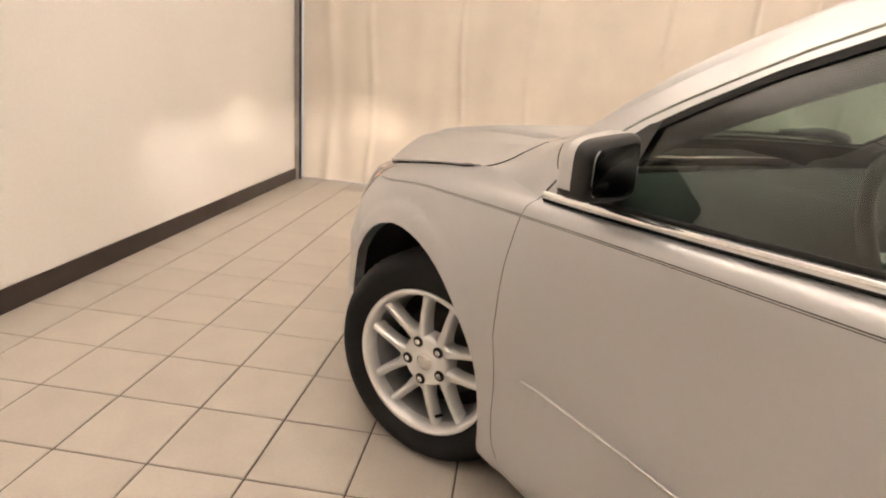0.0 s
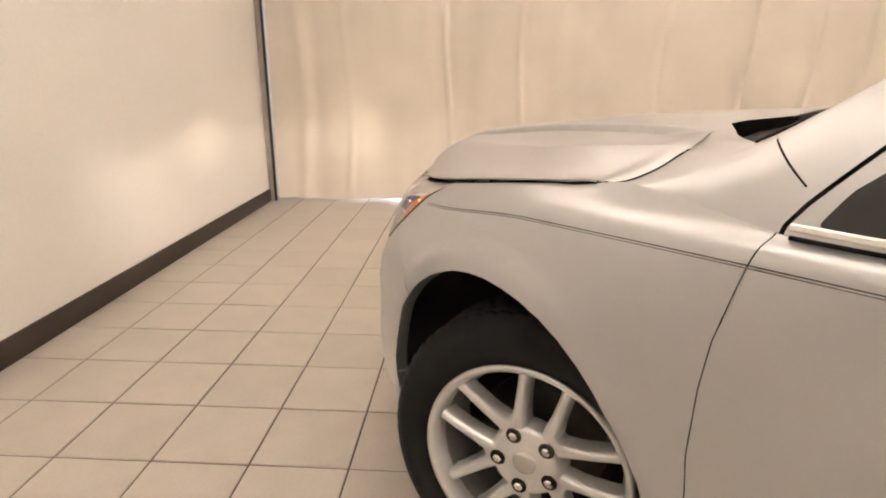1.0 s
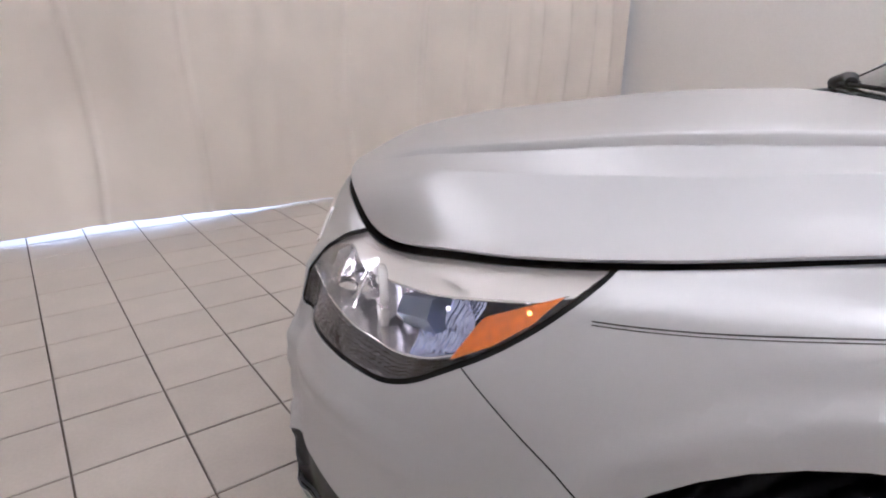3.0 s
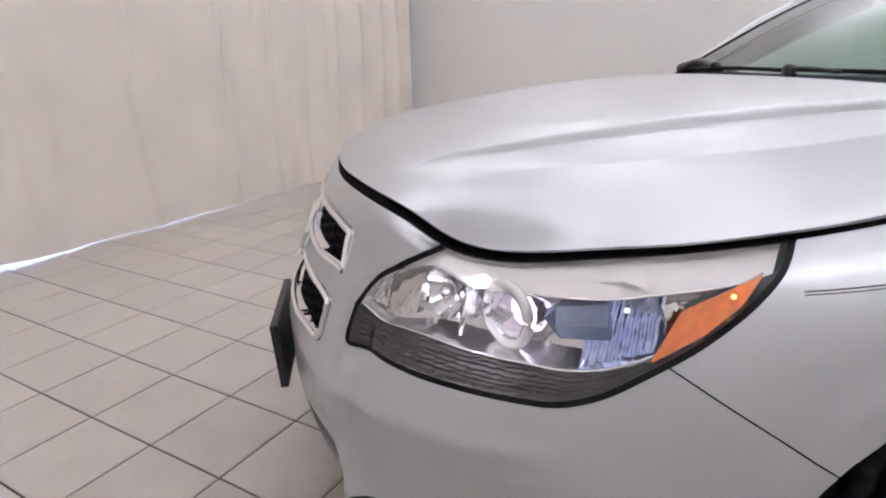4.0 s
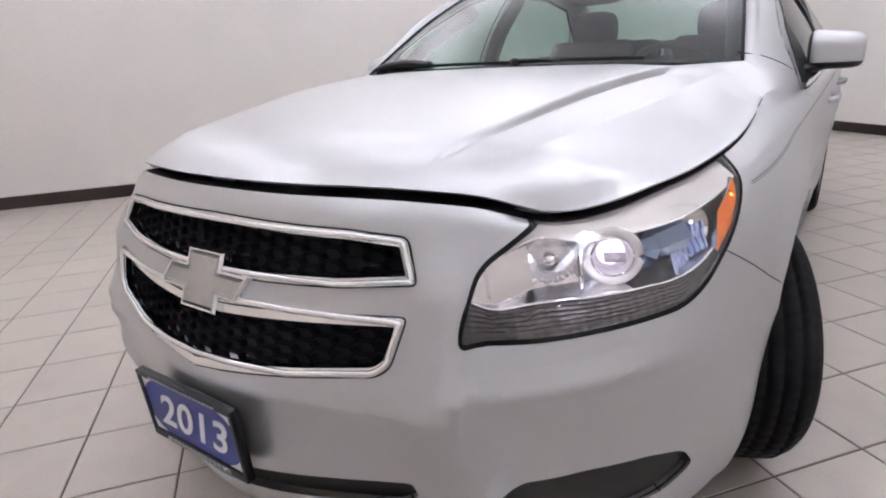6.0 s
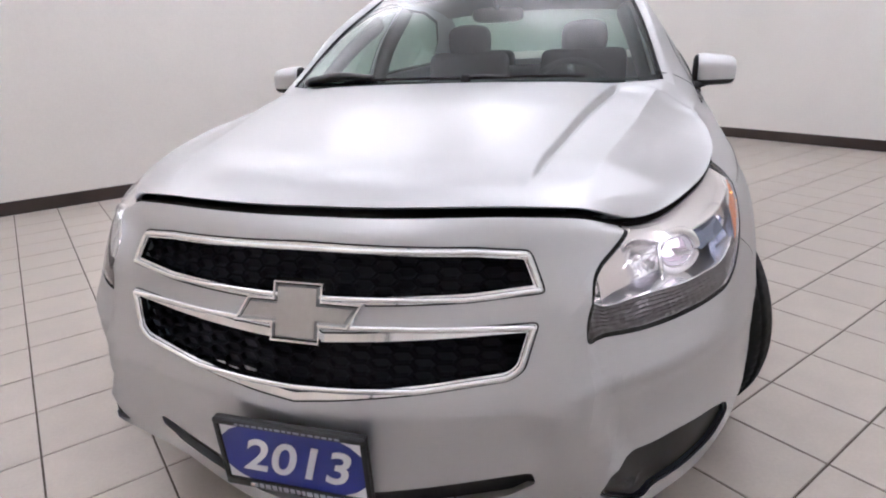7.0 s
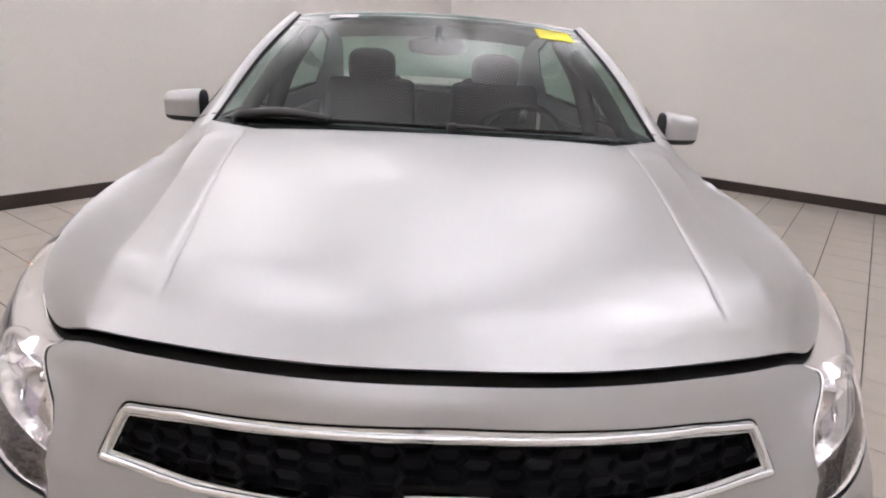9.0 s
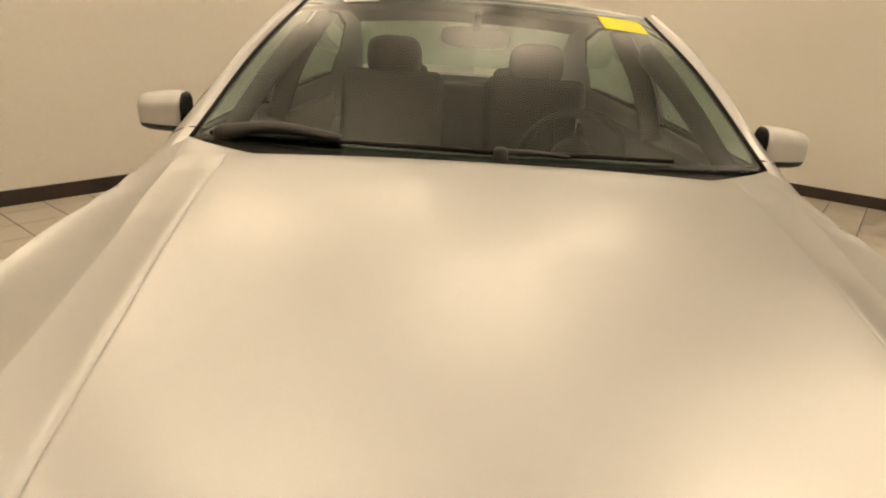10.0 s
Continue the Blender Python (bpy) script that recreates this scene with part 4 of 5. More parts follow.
        part_vf("spoke_web", grid_vf(np.array(web)), ALLOY, top)
    hub = [(0.0, face + 0.006), (0.028, face + 0.006), (0.033, face + 0.002), (0.05, face + 0.002), (0.070, face + 0.003), (0.077, face), (0.083, face - 0.010), (0.086, face - 0.045)]
    part_vf("hub", lathe_vf(hub, 40), ALLOY, top, "silver wheel centre")
    cap = [(0.0, face + 0.011), (0.018, face + 0.010), (0.027, face + 0.006), (0.029, face + 0.003)]
    part_vf("centre_cap", lathe_vf(cap, 32), SATIN, top)
    for k in range(5):
        a = 2 * math.pi * (k + 0.5) / 5 + math.pi / 2 + 0.17
        cx, cz = 0.064 * math.cos(a), 0.064 * math.sin(a)
        # dark disc on the hub face stands in for a shaded lug recess
        pit = [(0.0, face + 0.0035), (0.0140, face + 0.0035), (0.0160, face + 0.0060), (0.0180, face + 0.0030)]
        V, F = lathe_vf(pit, 16)
        part_vf("lug_shade_disc", ([(v[0] + cx, v[1], v[2] + cz) for v in V], F), DARK_METAL, top)
        nut = [(0.0, face + 0.012), (0.007, face + 0.012), (0.0103, face + 0.009), (0.0108, face + 0.002)]
        V, F = lathe_vf(nut, 6)
        part_vf("lug_nut", ([(v[0] + cx, v[1], v[2] + cz) for v in V], F), SATIN, top, smooth=False)
    disc = [(0.05, -0.02), (0.148, -0.02), (0.15, -0.03), (0.15, -0.04), (0.05, -0.045)]
    part_vf("brake_disc", lathe_vf(disc, 48), DARK_METAL, top, "dull grey brake disc")
    back = [(0.0, -0.05), (0.20, -0.05), (0.203, -0.08)]
    part_vf("back_plate", lathe_vf(back, 40), CALIPER_DARK, top)
    va = math.radians(250)
    valve = tube_vf(np.array([[0.186 * math.cos(va), face - 0.02, 0.186 * math.sin(va)], [0.176 * math.cos(va), face + 0.008, 0.176 * math.sin(va)]]), 0.005, 8)
    part_vf("valve", valve, RUBBER, top)
    return top


STEER = 26
wheel(0.015, 0.808, STEER, False)
wheel(0.03, -0.795, STEER, True)
wheel(-WB, 0.79, 0, False)
wheel(-WB, -0.79, 0, True)
for cx in (0.052, -WB):                           # wheel wells
    for s in (1, -1):
        ang = np.radians(np.linspace(-25, 205, 40))
        skin = BODY.reshape(-1, 3)
        skin = skin[skin[:, 1] > 0.45]
        mouth = np.stack([cx + AR * np.cos(ang), WZ + AR * np.sin(ang)], 1)
        edge_y = np.array([skin[np.argmin((skin[:, 0] - u) ** 2 + (skin[:, 2] - w) ** 2), 1] for u, w in mouth])
        rings = []                                # the liner starts at the body's own edge
        for r, y in ((AR + 0.002, edge_y - 0.004), (AR + 0.006, edge_y - 0.03), (AR + 0.02, edge_y - 0.09), (AR + 0.03, np.full(40, 0.50)), (0.0, np.full(40, 0.46))):
            rings.append(np.stack([cx + r * np.cos(ang), y * s, WZ + r * np.sin(ang)], 1))
        P = np.stack(rings, 1)
        part_vf("wheel_well", grid_vf(P), CALIPER_DARK, car, "black wheel well liner")
part("underbody", box_bm(-3.6, 0.80, -0.46, 0.46, 0.17, 0.24, 0.02), CALIPER_DARK, car, "dark underbody")
part("engine_bay", box_bm(-0.15, 0.62, -0.42, 0.42, 0.24, 0.74, 0.03), CALIPER_DARK, car, "dark engine bay behind the grille")

# ==== headlamps ====
up_dir = np.array([math.cos(HD), math.sin(HD), 0.0])
hu = np.array(HU)


def bowl(c, r, depth, n=28, d=up_dir, squash=1.0):
    """A reflector cup that opens towards d."""
    d = np.asarray(d, float)
    a = np.cross(d, (0, 0, 1.0))
    a /= np.linalg.norm(a)
    b = np.cross(a, d)
    P = []
    for f in np.linspace(0.08, 1, 9):
        ang = np.linspace(0, 2 * math.pi, n, endpoint=False)
        P.append(np.asarray(c) - d * depth * (1 - f * f) + r * f * (np.cos(ang)[:, None] * a + squash * np.sin(ang)[:, None] * b))
    V, F = grid_vf(np.stack(P, 1), close_u=True)
    return V, F


def ball(c, r, d, n=24, cut=0.0):
    bm = bmesh.new()
    bmesh.ops.create_uvsphere(bm, u_segments=n, v_segments=14, radius=r)
    bm.transform(Matrix.Translation(tuple(c)))
    vf = ([v.co[:] for v in bm.verts], [[v.index for v in f.verts] for f in bm.faces])
    bm.free()
    return vf




def headlamp(right):
    turn = (lambda vf: flipped(*vf)) if right else (lambda vf: vf)
    lens = shell.take(lens_F)
    top = part_vf("headlamp", turn(lens), LENS, car, "clear headlamp, lit, with amber side marker")
    top.visible_shadow = False
    LV = np.array(lens[0])
    lu, lz = LV @ hu, LV[:, 2]
    u0, u1 = lu.min(), lu.max()

    def pt(fu, fz, back):
        """A place behind the lens: fu from nose to tip, fz from lower to upper edge."""
        u = u0 + fu * (u1 - u0)
        near = np.abs(lu - u) < 0.022
        lo, hi = lz[near].min(), lz[near].max()
        z = lo + fz * (hi - lo)
        d = np.hypot(lu - u, lz - z)
        k = np.argsort(d)[:7]
        w = 1 / (d[k] + 0.003)
        q = (LV[k] * w[:, None]).sum(0) / w.sum()
        # keep the asked-for place in the outline's plane
        q = q + hu * (u - q @ hu) + np.array([0, 0, z - q[2]])
        return q - up_dir * back

    def sheet(us, zs, back):
        P = np.array([[pt(a, z, back) for z in zs] for a in us])
        for j in range(P.shape[1]):                     # fair the rows
            P[1:-1, j] = 0.25 * P[:-2, j] + 0.5 * P[1:-1, j] + 0.25 * P[2:, j]
        return P

    def rod(us, fz, back):
        return through_points(np.array([pt(a, fz, back) for a in us]), 28)

    dish = (np.array(lens[0]) - up_dir * 0.095, lens[1])
    part_vf("housing", turn(dish), LAMP_SILVER, top, "silver lamp housing")
    ring = Shell(lens[0], lens[1])
    part_vf("housing_wall", turn(ring.rim(ring.F, lambda v: True, tuple(-up_dir * 0.096))), LAMP_SILVER, top, "silver inner wall of the lamp")
    # bright well that carries the reflectors
    us = np.linspace(0.01, 0.985, 30)
    well = sheet(us, np.linspace(0.0, 1.0, 9), 0.0) - np.interp(us, (0, 0.12, 0.24, 0.34), (0.028, 0.036, 0.070, 0.088))[:, None, None] * up_dir
    part_vf("bright_well", turn(grid_vf(well)), LAMP_CHROME, top, "bright silvery inner panel of the lamp")
    # bright brow, turned up towards the ceiling, wider towards the tip
    us = np.linspace(0.14, 0.985, 24)
    lows = np.interp(us, (0.14, 0.32, 0.60, 0.85, 0.985), (0.93, 0.84, 0.76, 0.70, 0.50))
    brow = np.array([[pt(a, lo + (1.0 - lo) * q, 0.006 + 0.030 * q) for q in (0, 0.33, 0.66, 1.0)] for a, lo in zip(us, lows)])
    for j in range(4):
        brow[1:-1, j] = 0.25 * brow[:-2, j] + 0.5 * brow[1:-1, j] + 0.25 * brow[2:, j]
    part_vf("brow", turn(grid_vf(brow)), LAMP_WHITE, top, "bright upper brow of the lamp")
    under = np.stack([brow[:, 0], brow[:, 0] - up_dir * 0.080], 1)
    part_vf("brow_underside", turn(grid_vf(under[:, ::-1])), LAMP_SILVER, top)
    part_vf("brow_edge", turn(tube_vf(through_points(brow[::3, 0], 30), 0.0022, 6)), CHROME, top)
    # dark ribbed lower part, thinning out towards the tip
    us = np.linspace(0.0, 0.93, 64)
    tops = np.interp(us, (0, 0.035, 0.08, 0.14, 0.45, 0.75, 0.93), (0.95, 0.60, 0.36, 0.31, 0.26, 0.19, 0.07))
    dash = random.Random(5)
    low = np.array([[pt(a, hi * q / 14, 0.0025 + 0.010 * q / 14 + 0.0034 * (q % 2) * (q > 1) * dash.uniform(0.3, 1.1) + 0.0022 * (k % 2) * dash.random()) for q in range(15)] for k, (a, hi) in enumerate(zip(us, tops))])
    part_vf("lower_bezel", turn(grid_vf(low)), LAMP_GREY, top, "dark ribbed lower bezel", smooth=False)
    ledge = np.stack([low[:, -1], low[:, -1] - up_dir * 0.072], 1)
    part_vf("bezel_ledge", turn(grid_vf(ledge)), LAMP_SILVER, top)
    part_vf("bezel_trim", turn(tube_vf(through_points(low[1:-3:6, -1], 40), 0.0024, 8)), CHROME, top, "thin chrome strip in the lamp")
    # inner block and reflector
    blk = sheet(np.linspace(0.10, 0.215, 6), np.linspace(0.42, 0.86, 6), 0.022)
    part_vf("inner_block", turn(grid_vf(blk)), LAMP_CHROME, top, "bright inner block of the lamp")
    edge = Shell(*grid_vf(blk))
    part_vf("block_side", turn(edge.rim(edge.F, lambda v: True, tuple(-up_dir * 0.064))), REFLECTOR, top)
    FACE = np.array([math.cos(radians(26)), math.sin(radians(26)), 0.0])
    c = pt(0.275, 0.62, 0.030)
    part_vf("inner_reflector", turn(bowl(c, 0.042, 0.035, d=FACE)), REFLECTOR, top, "chrome inner reflector", smooth=False)
    part_vf("inner_bulb_shield", turn(ball(c - FACE * 0.010, 0.012, up_dir)), CHROME, top)
    part_vf("divider", turn(tube_vf(np.array([pt(0.355, 0.34, 0.03), pt(0.36, 0.6, 0.026), pt(0.37, 0.82, 0.024)]), 0.005, 8)), CHROME, top, "chrome divider bar")
    # projector: thick ring, cup, lens and the lit disc deep inside
    c = pt(0.465, 0.565, 0.034)
    side_ax = np.cross(FACE, (0, 0, 1.0))
    for r, t, m in ((0.045, 0.0080, LAMP_WHITE), (0.036, 0.0030, CHROME)):
        ringc = np.array([c + r * (math.cos(a) * side_ax + math.sin(a) * np.array([0, 0, 1.0])) for a in np.linspace(0, 2 * math.pi, 40, endpoint=False)])
        part_vf("projector_ring", turn(tube_vf(ringc, t, 10, closed=True)), m, top, "bright projector ring")
    part_vf("projector_cup", turn(bowl(c - FACE * 0.004, 0.044, 0.036, d=FACE)), LAMP_WHITE, top, "bright projector cup")
    part_vf("projector_lens", turn(ball(c - FACE * 0.016, 0.029, up_dir)), PROJECTOR, top, "round glass projector lens")
    V, F = bowl(c - FACE * 0.026, 0.034, 0.006, d=FACE)
    part_vf("projector_light", turn((V, F)), BULB, top, "glowing lamp behind the projector lens")
    # grey prism and bluish faceted outer reflector
    pr = tube_vf(np.array([pt(0.565, 0.55, 0.045), pt(0.595, 0.55, 0.034), pt(0.70, 0.56, 0.030)]), np.array([0.014, 0.027, 0.030]), 6)
    part_vf("blue_grey_prism", turn(pr), PRISM, top, "six-sided blue-grey prism beside the outer reflector", smooth=False)
    c2 = pt(0.715, 0.53, 0.034)
    us, zs = np.linspace(0.655, 0.800, 57), np.linspace(0.20, 0.93, 19)
    flutes = np.array([[pt(a, z, 0.026 + 0.020 * math.sin(math.pi * (a - 0.655) / 0.145) + 0.0026 * math.sin((a - 0.655) * 2 * math.pi * 9 / 0.145 + 2.2 * z) + 0.003 * math.sin(z * 23)) for z in zs] for a in us])
    part_vf("fluted_reflector", turn(grid_vf(flutes)), BLUE_LENS, top, "bluish fluted outer reflector")
    part_vf("outer_cup", turn(bowl(c2 - up_dir * 0.006, 0.060, 0.02, squash=0.9)), REFLECTOR, top, "chrome outer reflector")
    part_vf("lamp_bulb", turn(ball(c2 + up_dir * 0.008 + np.array([0, 0, 0.020]) + hu * 0.012, 0.0035, up_dir)), BULB, top, "glowing bulb")
    # amber side marker just under the lens
    amb = Shell(lens[0], lens[1])
    AM = rounded(hull([(0.148, 0.735), (0.172, 0.800), (0.252, 0.845), (0.236, 0.810), (0.200, 0.772)]), 0.006)
    vf = amb.take(amb.carve(AM, HU, EZ))
    vf = ([tuple(np.array(v) - up_dir * 0.004) for v in vf[0]], vf[1])
    part_vf("side_marker", turn(vf), AMBER, top, "amber side marker reflector")
    edge = Shell(*vf)
    part_vf("marker_border", turn(edge.rim(edge.F, lambda v: True, tuple(-up_dir * 0.03))), LAMP_SILVER, top)
    bc = np.array(min(vf[0], key=lambda v: math.dist((np.dot(v, hu), v[2]), (0.215, 0.812)))) - up_dir * 0.002
    part_vf("marker_bulb", turn(ball(bc, 0.0036, up_dir)), BULB_AMBER, top, "glowing amber bulb")
    # added shield that cuts the low beam off at the height of the lamp
    c3 = pt(0.465, 0.565, 0.030) + FACE * 0.010
    hood_p = np.array([[c3 + FACE * l + side_ax * w + np.array([0, 0, h]) for w in np.linspace(-0.018, 0.018, 7)] for l, h in ((-0.010, 0.008), (0.002, 0.0040), (0.014, -0.0003))])
    part_vf("beam_shield", turn(joined(grid_vf(hood_p), grid_vf(hood_p + np.array([0, 0, 0.0012])))), LAMP_SILVER, top, "small silver shield added to cut off the low beam")
    return top, pt(0.40, 0.88, 0.018), pt(0.38, 0.30, 0.075), c3


for right in (False, True):
    lamp_body, glow_at, glow_to, shield_at = headlamp(right)
    sy = -1 if right else 1
    aim = look((0.93, sy * 0.70, 0.752), (4.0, sy * 0.70 - 0.05, 0.65))
    beam = bpy.data.lights.new("headlamp_beam", "SPOT")
    beam.energy, beam.color, beam.spot_size, beam.spot_blend, beam.shadow_soft_size = 100, (1.0, 0.84, 0.62), math.radians(12), 1.0, 0.02
    lamp = new("headlamp_beam", beam)
    lamp.parent, lamp.matrix_local = car, aim
    wide = bpy.data.lights.new("low_beam", "SPOT")
    wide.energy, wide.color, wide.spot_size, wide.spot_blend, wide.shadow_soft_size = 60, (1.0, 0.86, 0.70), math.radians(58), 1.0, 0.0006
    low_lamp = new("low_beam", wide)
    low_lamp.parent, low_lamp.matrix_local = car, look(tuple(shield_at * np.array([1, sy, 1])), (5.0, sy * shield_at[1], 0.45))
    # added area lamp that brightens the inside of the housing
    bulb = bpy.data.lights.new("headlamp_fill", "AREA")
    bulb.shape, bulb.size, bulb.size_y = "RECTANGLE", 0.30, 0.02
    bulb.energy, bulb.color = 0.20, (1.0, 0.86, 0.76)
    glow = new("headlamp_fill", bulb)
    glow.parent = car
    flip_y = np.array([1, sy, 1])
    glow.matrix_local = look(tuple(glow_at * flip_y), tuple(glow_to * flip_y))

# ==== grille ====
for name, F in (("upper_grille_frame", chrome_up_F), ("lower_grille_frame", chrome_low_F)):
    vf = shell.take(F)
    out = pushed(vf, 0.0)
    s = Shell(out[0], out[1])
    skirt = s.rim(s.F, lambda v: abs(v[1]) > 1e-4, (-0.016, 0, 0))
    part_vf(name, mirrored(*joined(out, skirt)), CHROME, car, "bright chrome grille surround")


NOSE = BODY[:60].reshape(-1, 3)


def nose_x(y, z):
    d = np.hypot(NOSE[:, 1] - abs(y), NOSE[:, 2] - z)
    k = np.argsort(d)[:6]
    w = 1 / (d[k] + 0.002) ** 2
    return float((NOSE[k, 0] * w).sum() / w.sum())


def outline_bar(poly, inset, radius, name):
    """A rounded chrome bar that follows an opening and its mirror image."""
    full = grown(poly, -inset)
    k = next(i for i in range(len(full)) if full[i][0] > 0.004 and full[i - 1][0] <= 0.004)
    pts = [p for p in full[k:] + full[:k] if p[0] > 0.004]
    if pts[0][1] > pts[-1][1]:
        pts = pts[::-1]
    ends = [(0.0, pts[0][1] - 0.003), *pts, (0.0, pts[-1][1] + 0.001)]
    dense = []
    for a, b in zip(ends, ends[1:]):
        n = max(1, int(math.dist(a, b) / 0.02))
        dense += [(a[0] + (b[0] - a[0]) * i / n, a[1] + (b[1] - a[1]) * i / n) for i in range(n)]
    dense.append(ends[-1])
    left = np.array([(nose_x(y, z) + 0.003, y, z) for y, z in dense])
    right = left[::-1][1:-1] * np.array([1, -1, 1])
    loop = np.concatenate([left, right])
    loop[:, 0] = 0.25 * np.roll(loop[:, 0], 1) + 0.5 * loop[:, 0] + 0.25 * np.roll(loop[:, 0], -1)
    part_vf(name, tube_vf(loop, radius, 10, closed=True), CHROME, car, "rounded bright chrome bar of the grille")


outline_bar(GRILLE_UP, 0.0085, 0.0058, "upper_grille_bar")
outline_bar(GRILLE_LOW, 0.0095, 0.0064, "lower_grille_bar")
part_vf("grille_joint", mirrored(*pushed(shell.take(joint_up_F), -0.003)), GAP, car, "dark joint round the upper grille")
part_vf("grille_joint", mirrored(*pushed(shell.take(joint_low_F), -0.003)), GAP, car, "dark joint round the lower grille")


def honeycomb(poly, F, name):
    """Black cellular mesh a little behind the opening."""
    vf = shell.take(F)
    back = [(v[0] - 0.034, v[1], v[2]) for v in vf[0]]
    top = part_vf(name, mirrored(back, vf[1]), CALIPER_DARK, car, "black honeycomb grille insert")
    n = len(poly)
    def inside(y, z, d):
        return all((poly[(i + 1) % n][0] - poly[i][0]) * (z - poly[i][1]) - (poly[(i + 1) % n][1] - poly[i][1]) * (y - poly[i][0]) > d * math.dist(poly[i], poly[(i + 1) % n]) for i in range(n) if not (poly[i][0] < 0.004 and poly[(i + 1) % n][0] < 0.004))
    cells = []
    w, hgt = 0.052, 0.0235
    lo, hi = min(p[1] for p in poly), max(p[1] for p in poly)
    hexa = ((-0.5, 0), (-0.28, 0.5), (0.28, 0.5), (0.5, 0), (0.28, -0.5), (-0.28, -0.5))
    for c in range(-14, 15):
        y = c * w * 0.78
        for r in range(int((hi - lo) / hgt) + 2):
            z = lo + (r + (c % 2) * 0.5) * hgt
            if not inside(abs(y), z, 0.006):
                continue
            V = []
            for scale_, dx in ((0.99, -0.026), (0.99, -0.020), (0.84, -0.020), (0.78, -0.032)):
                for cy, cz in hexa:
                    yy, zz = y + cy * w * scale_, z + cz * hgt * scale_
                    V.append((nose_x(yy, zz) + dx, yy, zz))
            cells.append((V, [[6 * q + i, 6 * q + (i + 1) % 6, 6 * q + 6 + (i + 1) % 6, 6 * q + 6 + i] for q in range(3) for i in range(6)]))
    part_vf("honeycomb_mesh", joined(*cells), MESH_BLACK, top, "black plastic honeycomb mesh", smooth=False)


honeycomb(GRILLE_UP, hole_up_F, "upper_grille_insert")
honeycomb(GRILLE_LOW, hole_low_F, "lower_grille_insert")
part_vf("lower_intake", mirrored(*(lambda vf: ([(v[0] - 0.02, v[1], v[2]) for v in vf[0]], vf[1]))(shell.take(slot_F))), BLACK, car, "black lower air intake")
for right in (False, True):
    turn = (lambda vf: flipped(*vf)) if right else (lambda vf: vf)
    ins = shell.take(fog_F)
    ob = part_vf("fog_lamp_insert", turn(pushed(ins, -0.012)), BLACK, car, "black plastic bumper insert")
    part_vf("insert_lip", turn(pushed(shell.take(fog_lip_F), -0.005)), BLACK, ob)


# ---- emblem: a plain cross with slanted arms ----
def emblem():
    pts = [(-0.138, -0.026), (-0.054, -0.026), (-0.054, -0.060), (0.054, -0.060), (0.054, -0.026), (0.108, -0.026), (0.138, 0.026), (0.054, 0.026), (0.054, 0.060), (-0.054, 0.060), (-0.054, 0.026), (-0.108, 0.026)]
    at = Matrix.Translation((1.034, 0, 0.700)) @ Matrix.Rotation(radians(-22), 4, "Y")

    def inset(d):
        out, n = [], len(pts)
        for i in range(n):
            p, a, b = Vector(pts[i]), Vector(pts[i - 1]), Vector(pts[(i + 1) % n])
            e, f = (p - a).normalized(), (b - p).normalized()
            m = Vector((-e.y, e.x)) + Vector((-f.y, f.x))
            out.append(tuple(p + m * (d / max(0.5, 1 + e.dot(f)))))
        return out

    def loft(rings, cap):
        n = len(pts)
        V = [(x, *q) for x, poly in rings for q in poly]
        F = [[k * n + i, k * n + (i + 1) % n, (k + 1) * n + (i + 1) % n, (k + 1) * n + i] for k in range(len(rings) - 1) for i in range(n)]
        if cap:
            F.append(list(range((len(rings) - 1) * n, len(rings) * n)))
        me_v = [tuple(at @ Vector(v)) for v in V]
        return me_v, F

    rim = loft(((-0.02, pts), (0.012, pts), (0.018, inset(0.002)), (0.018, inset(0.0055)), (0.010, inset(0.0070))), False)
    ob = part_vf("emblem", rim, CHROME, car, "chrome cross-shaped emblem", smooth=False)
    part_vf("emblem_groove", loft(((0.0095, inset(0.0062)), (0.0098, inset(0.0086))), False), GAP, ob, smooth=False)
    part_vf("emblem_face", loft(((0.009, inset(0.0078)), (0.0185, inset(0.0125))), True), EMBLEM_FACE, ob, "satin silver emblem face", smooth=False)
    # dark band round the foot, put in as the emblem's shadow line
    part_vf("emblem_shadow_line", loft(((0.000, inset(-0.0045)), (0.001, inset(0.002))), False), GAP, ob, smooth=False)


emblem()


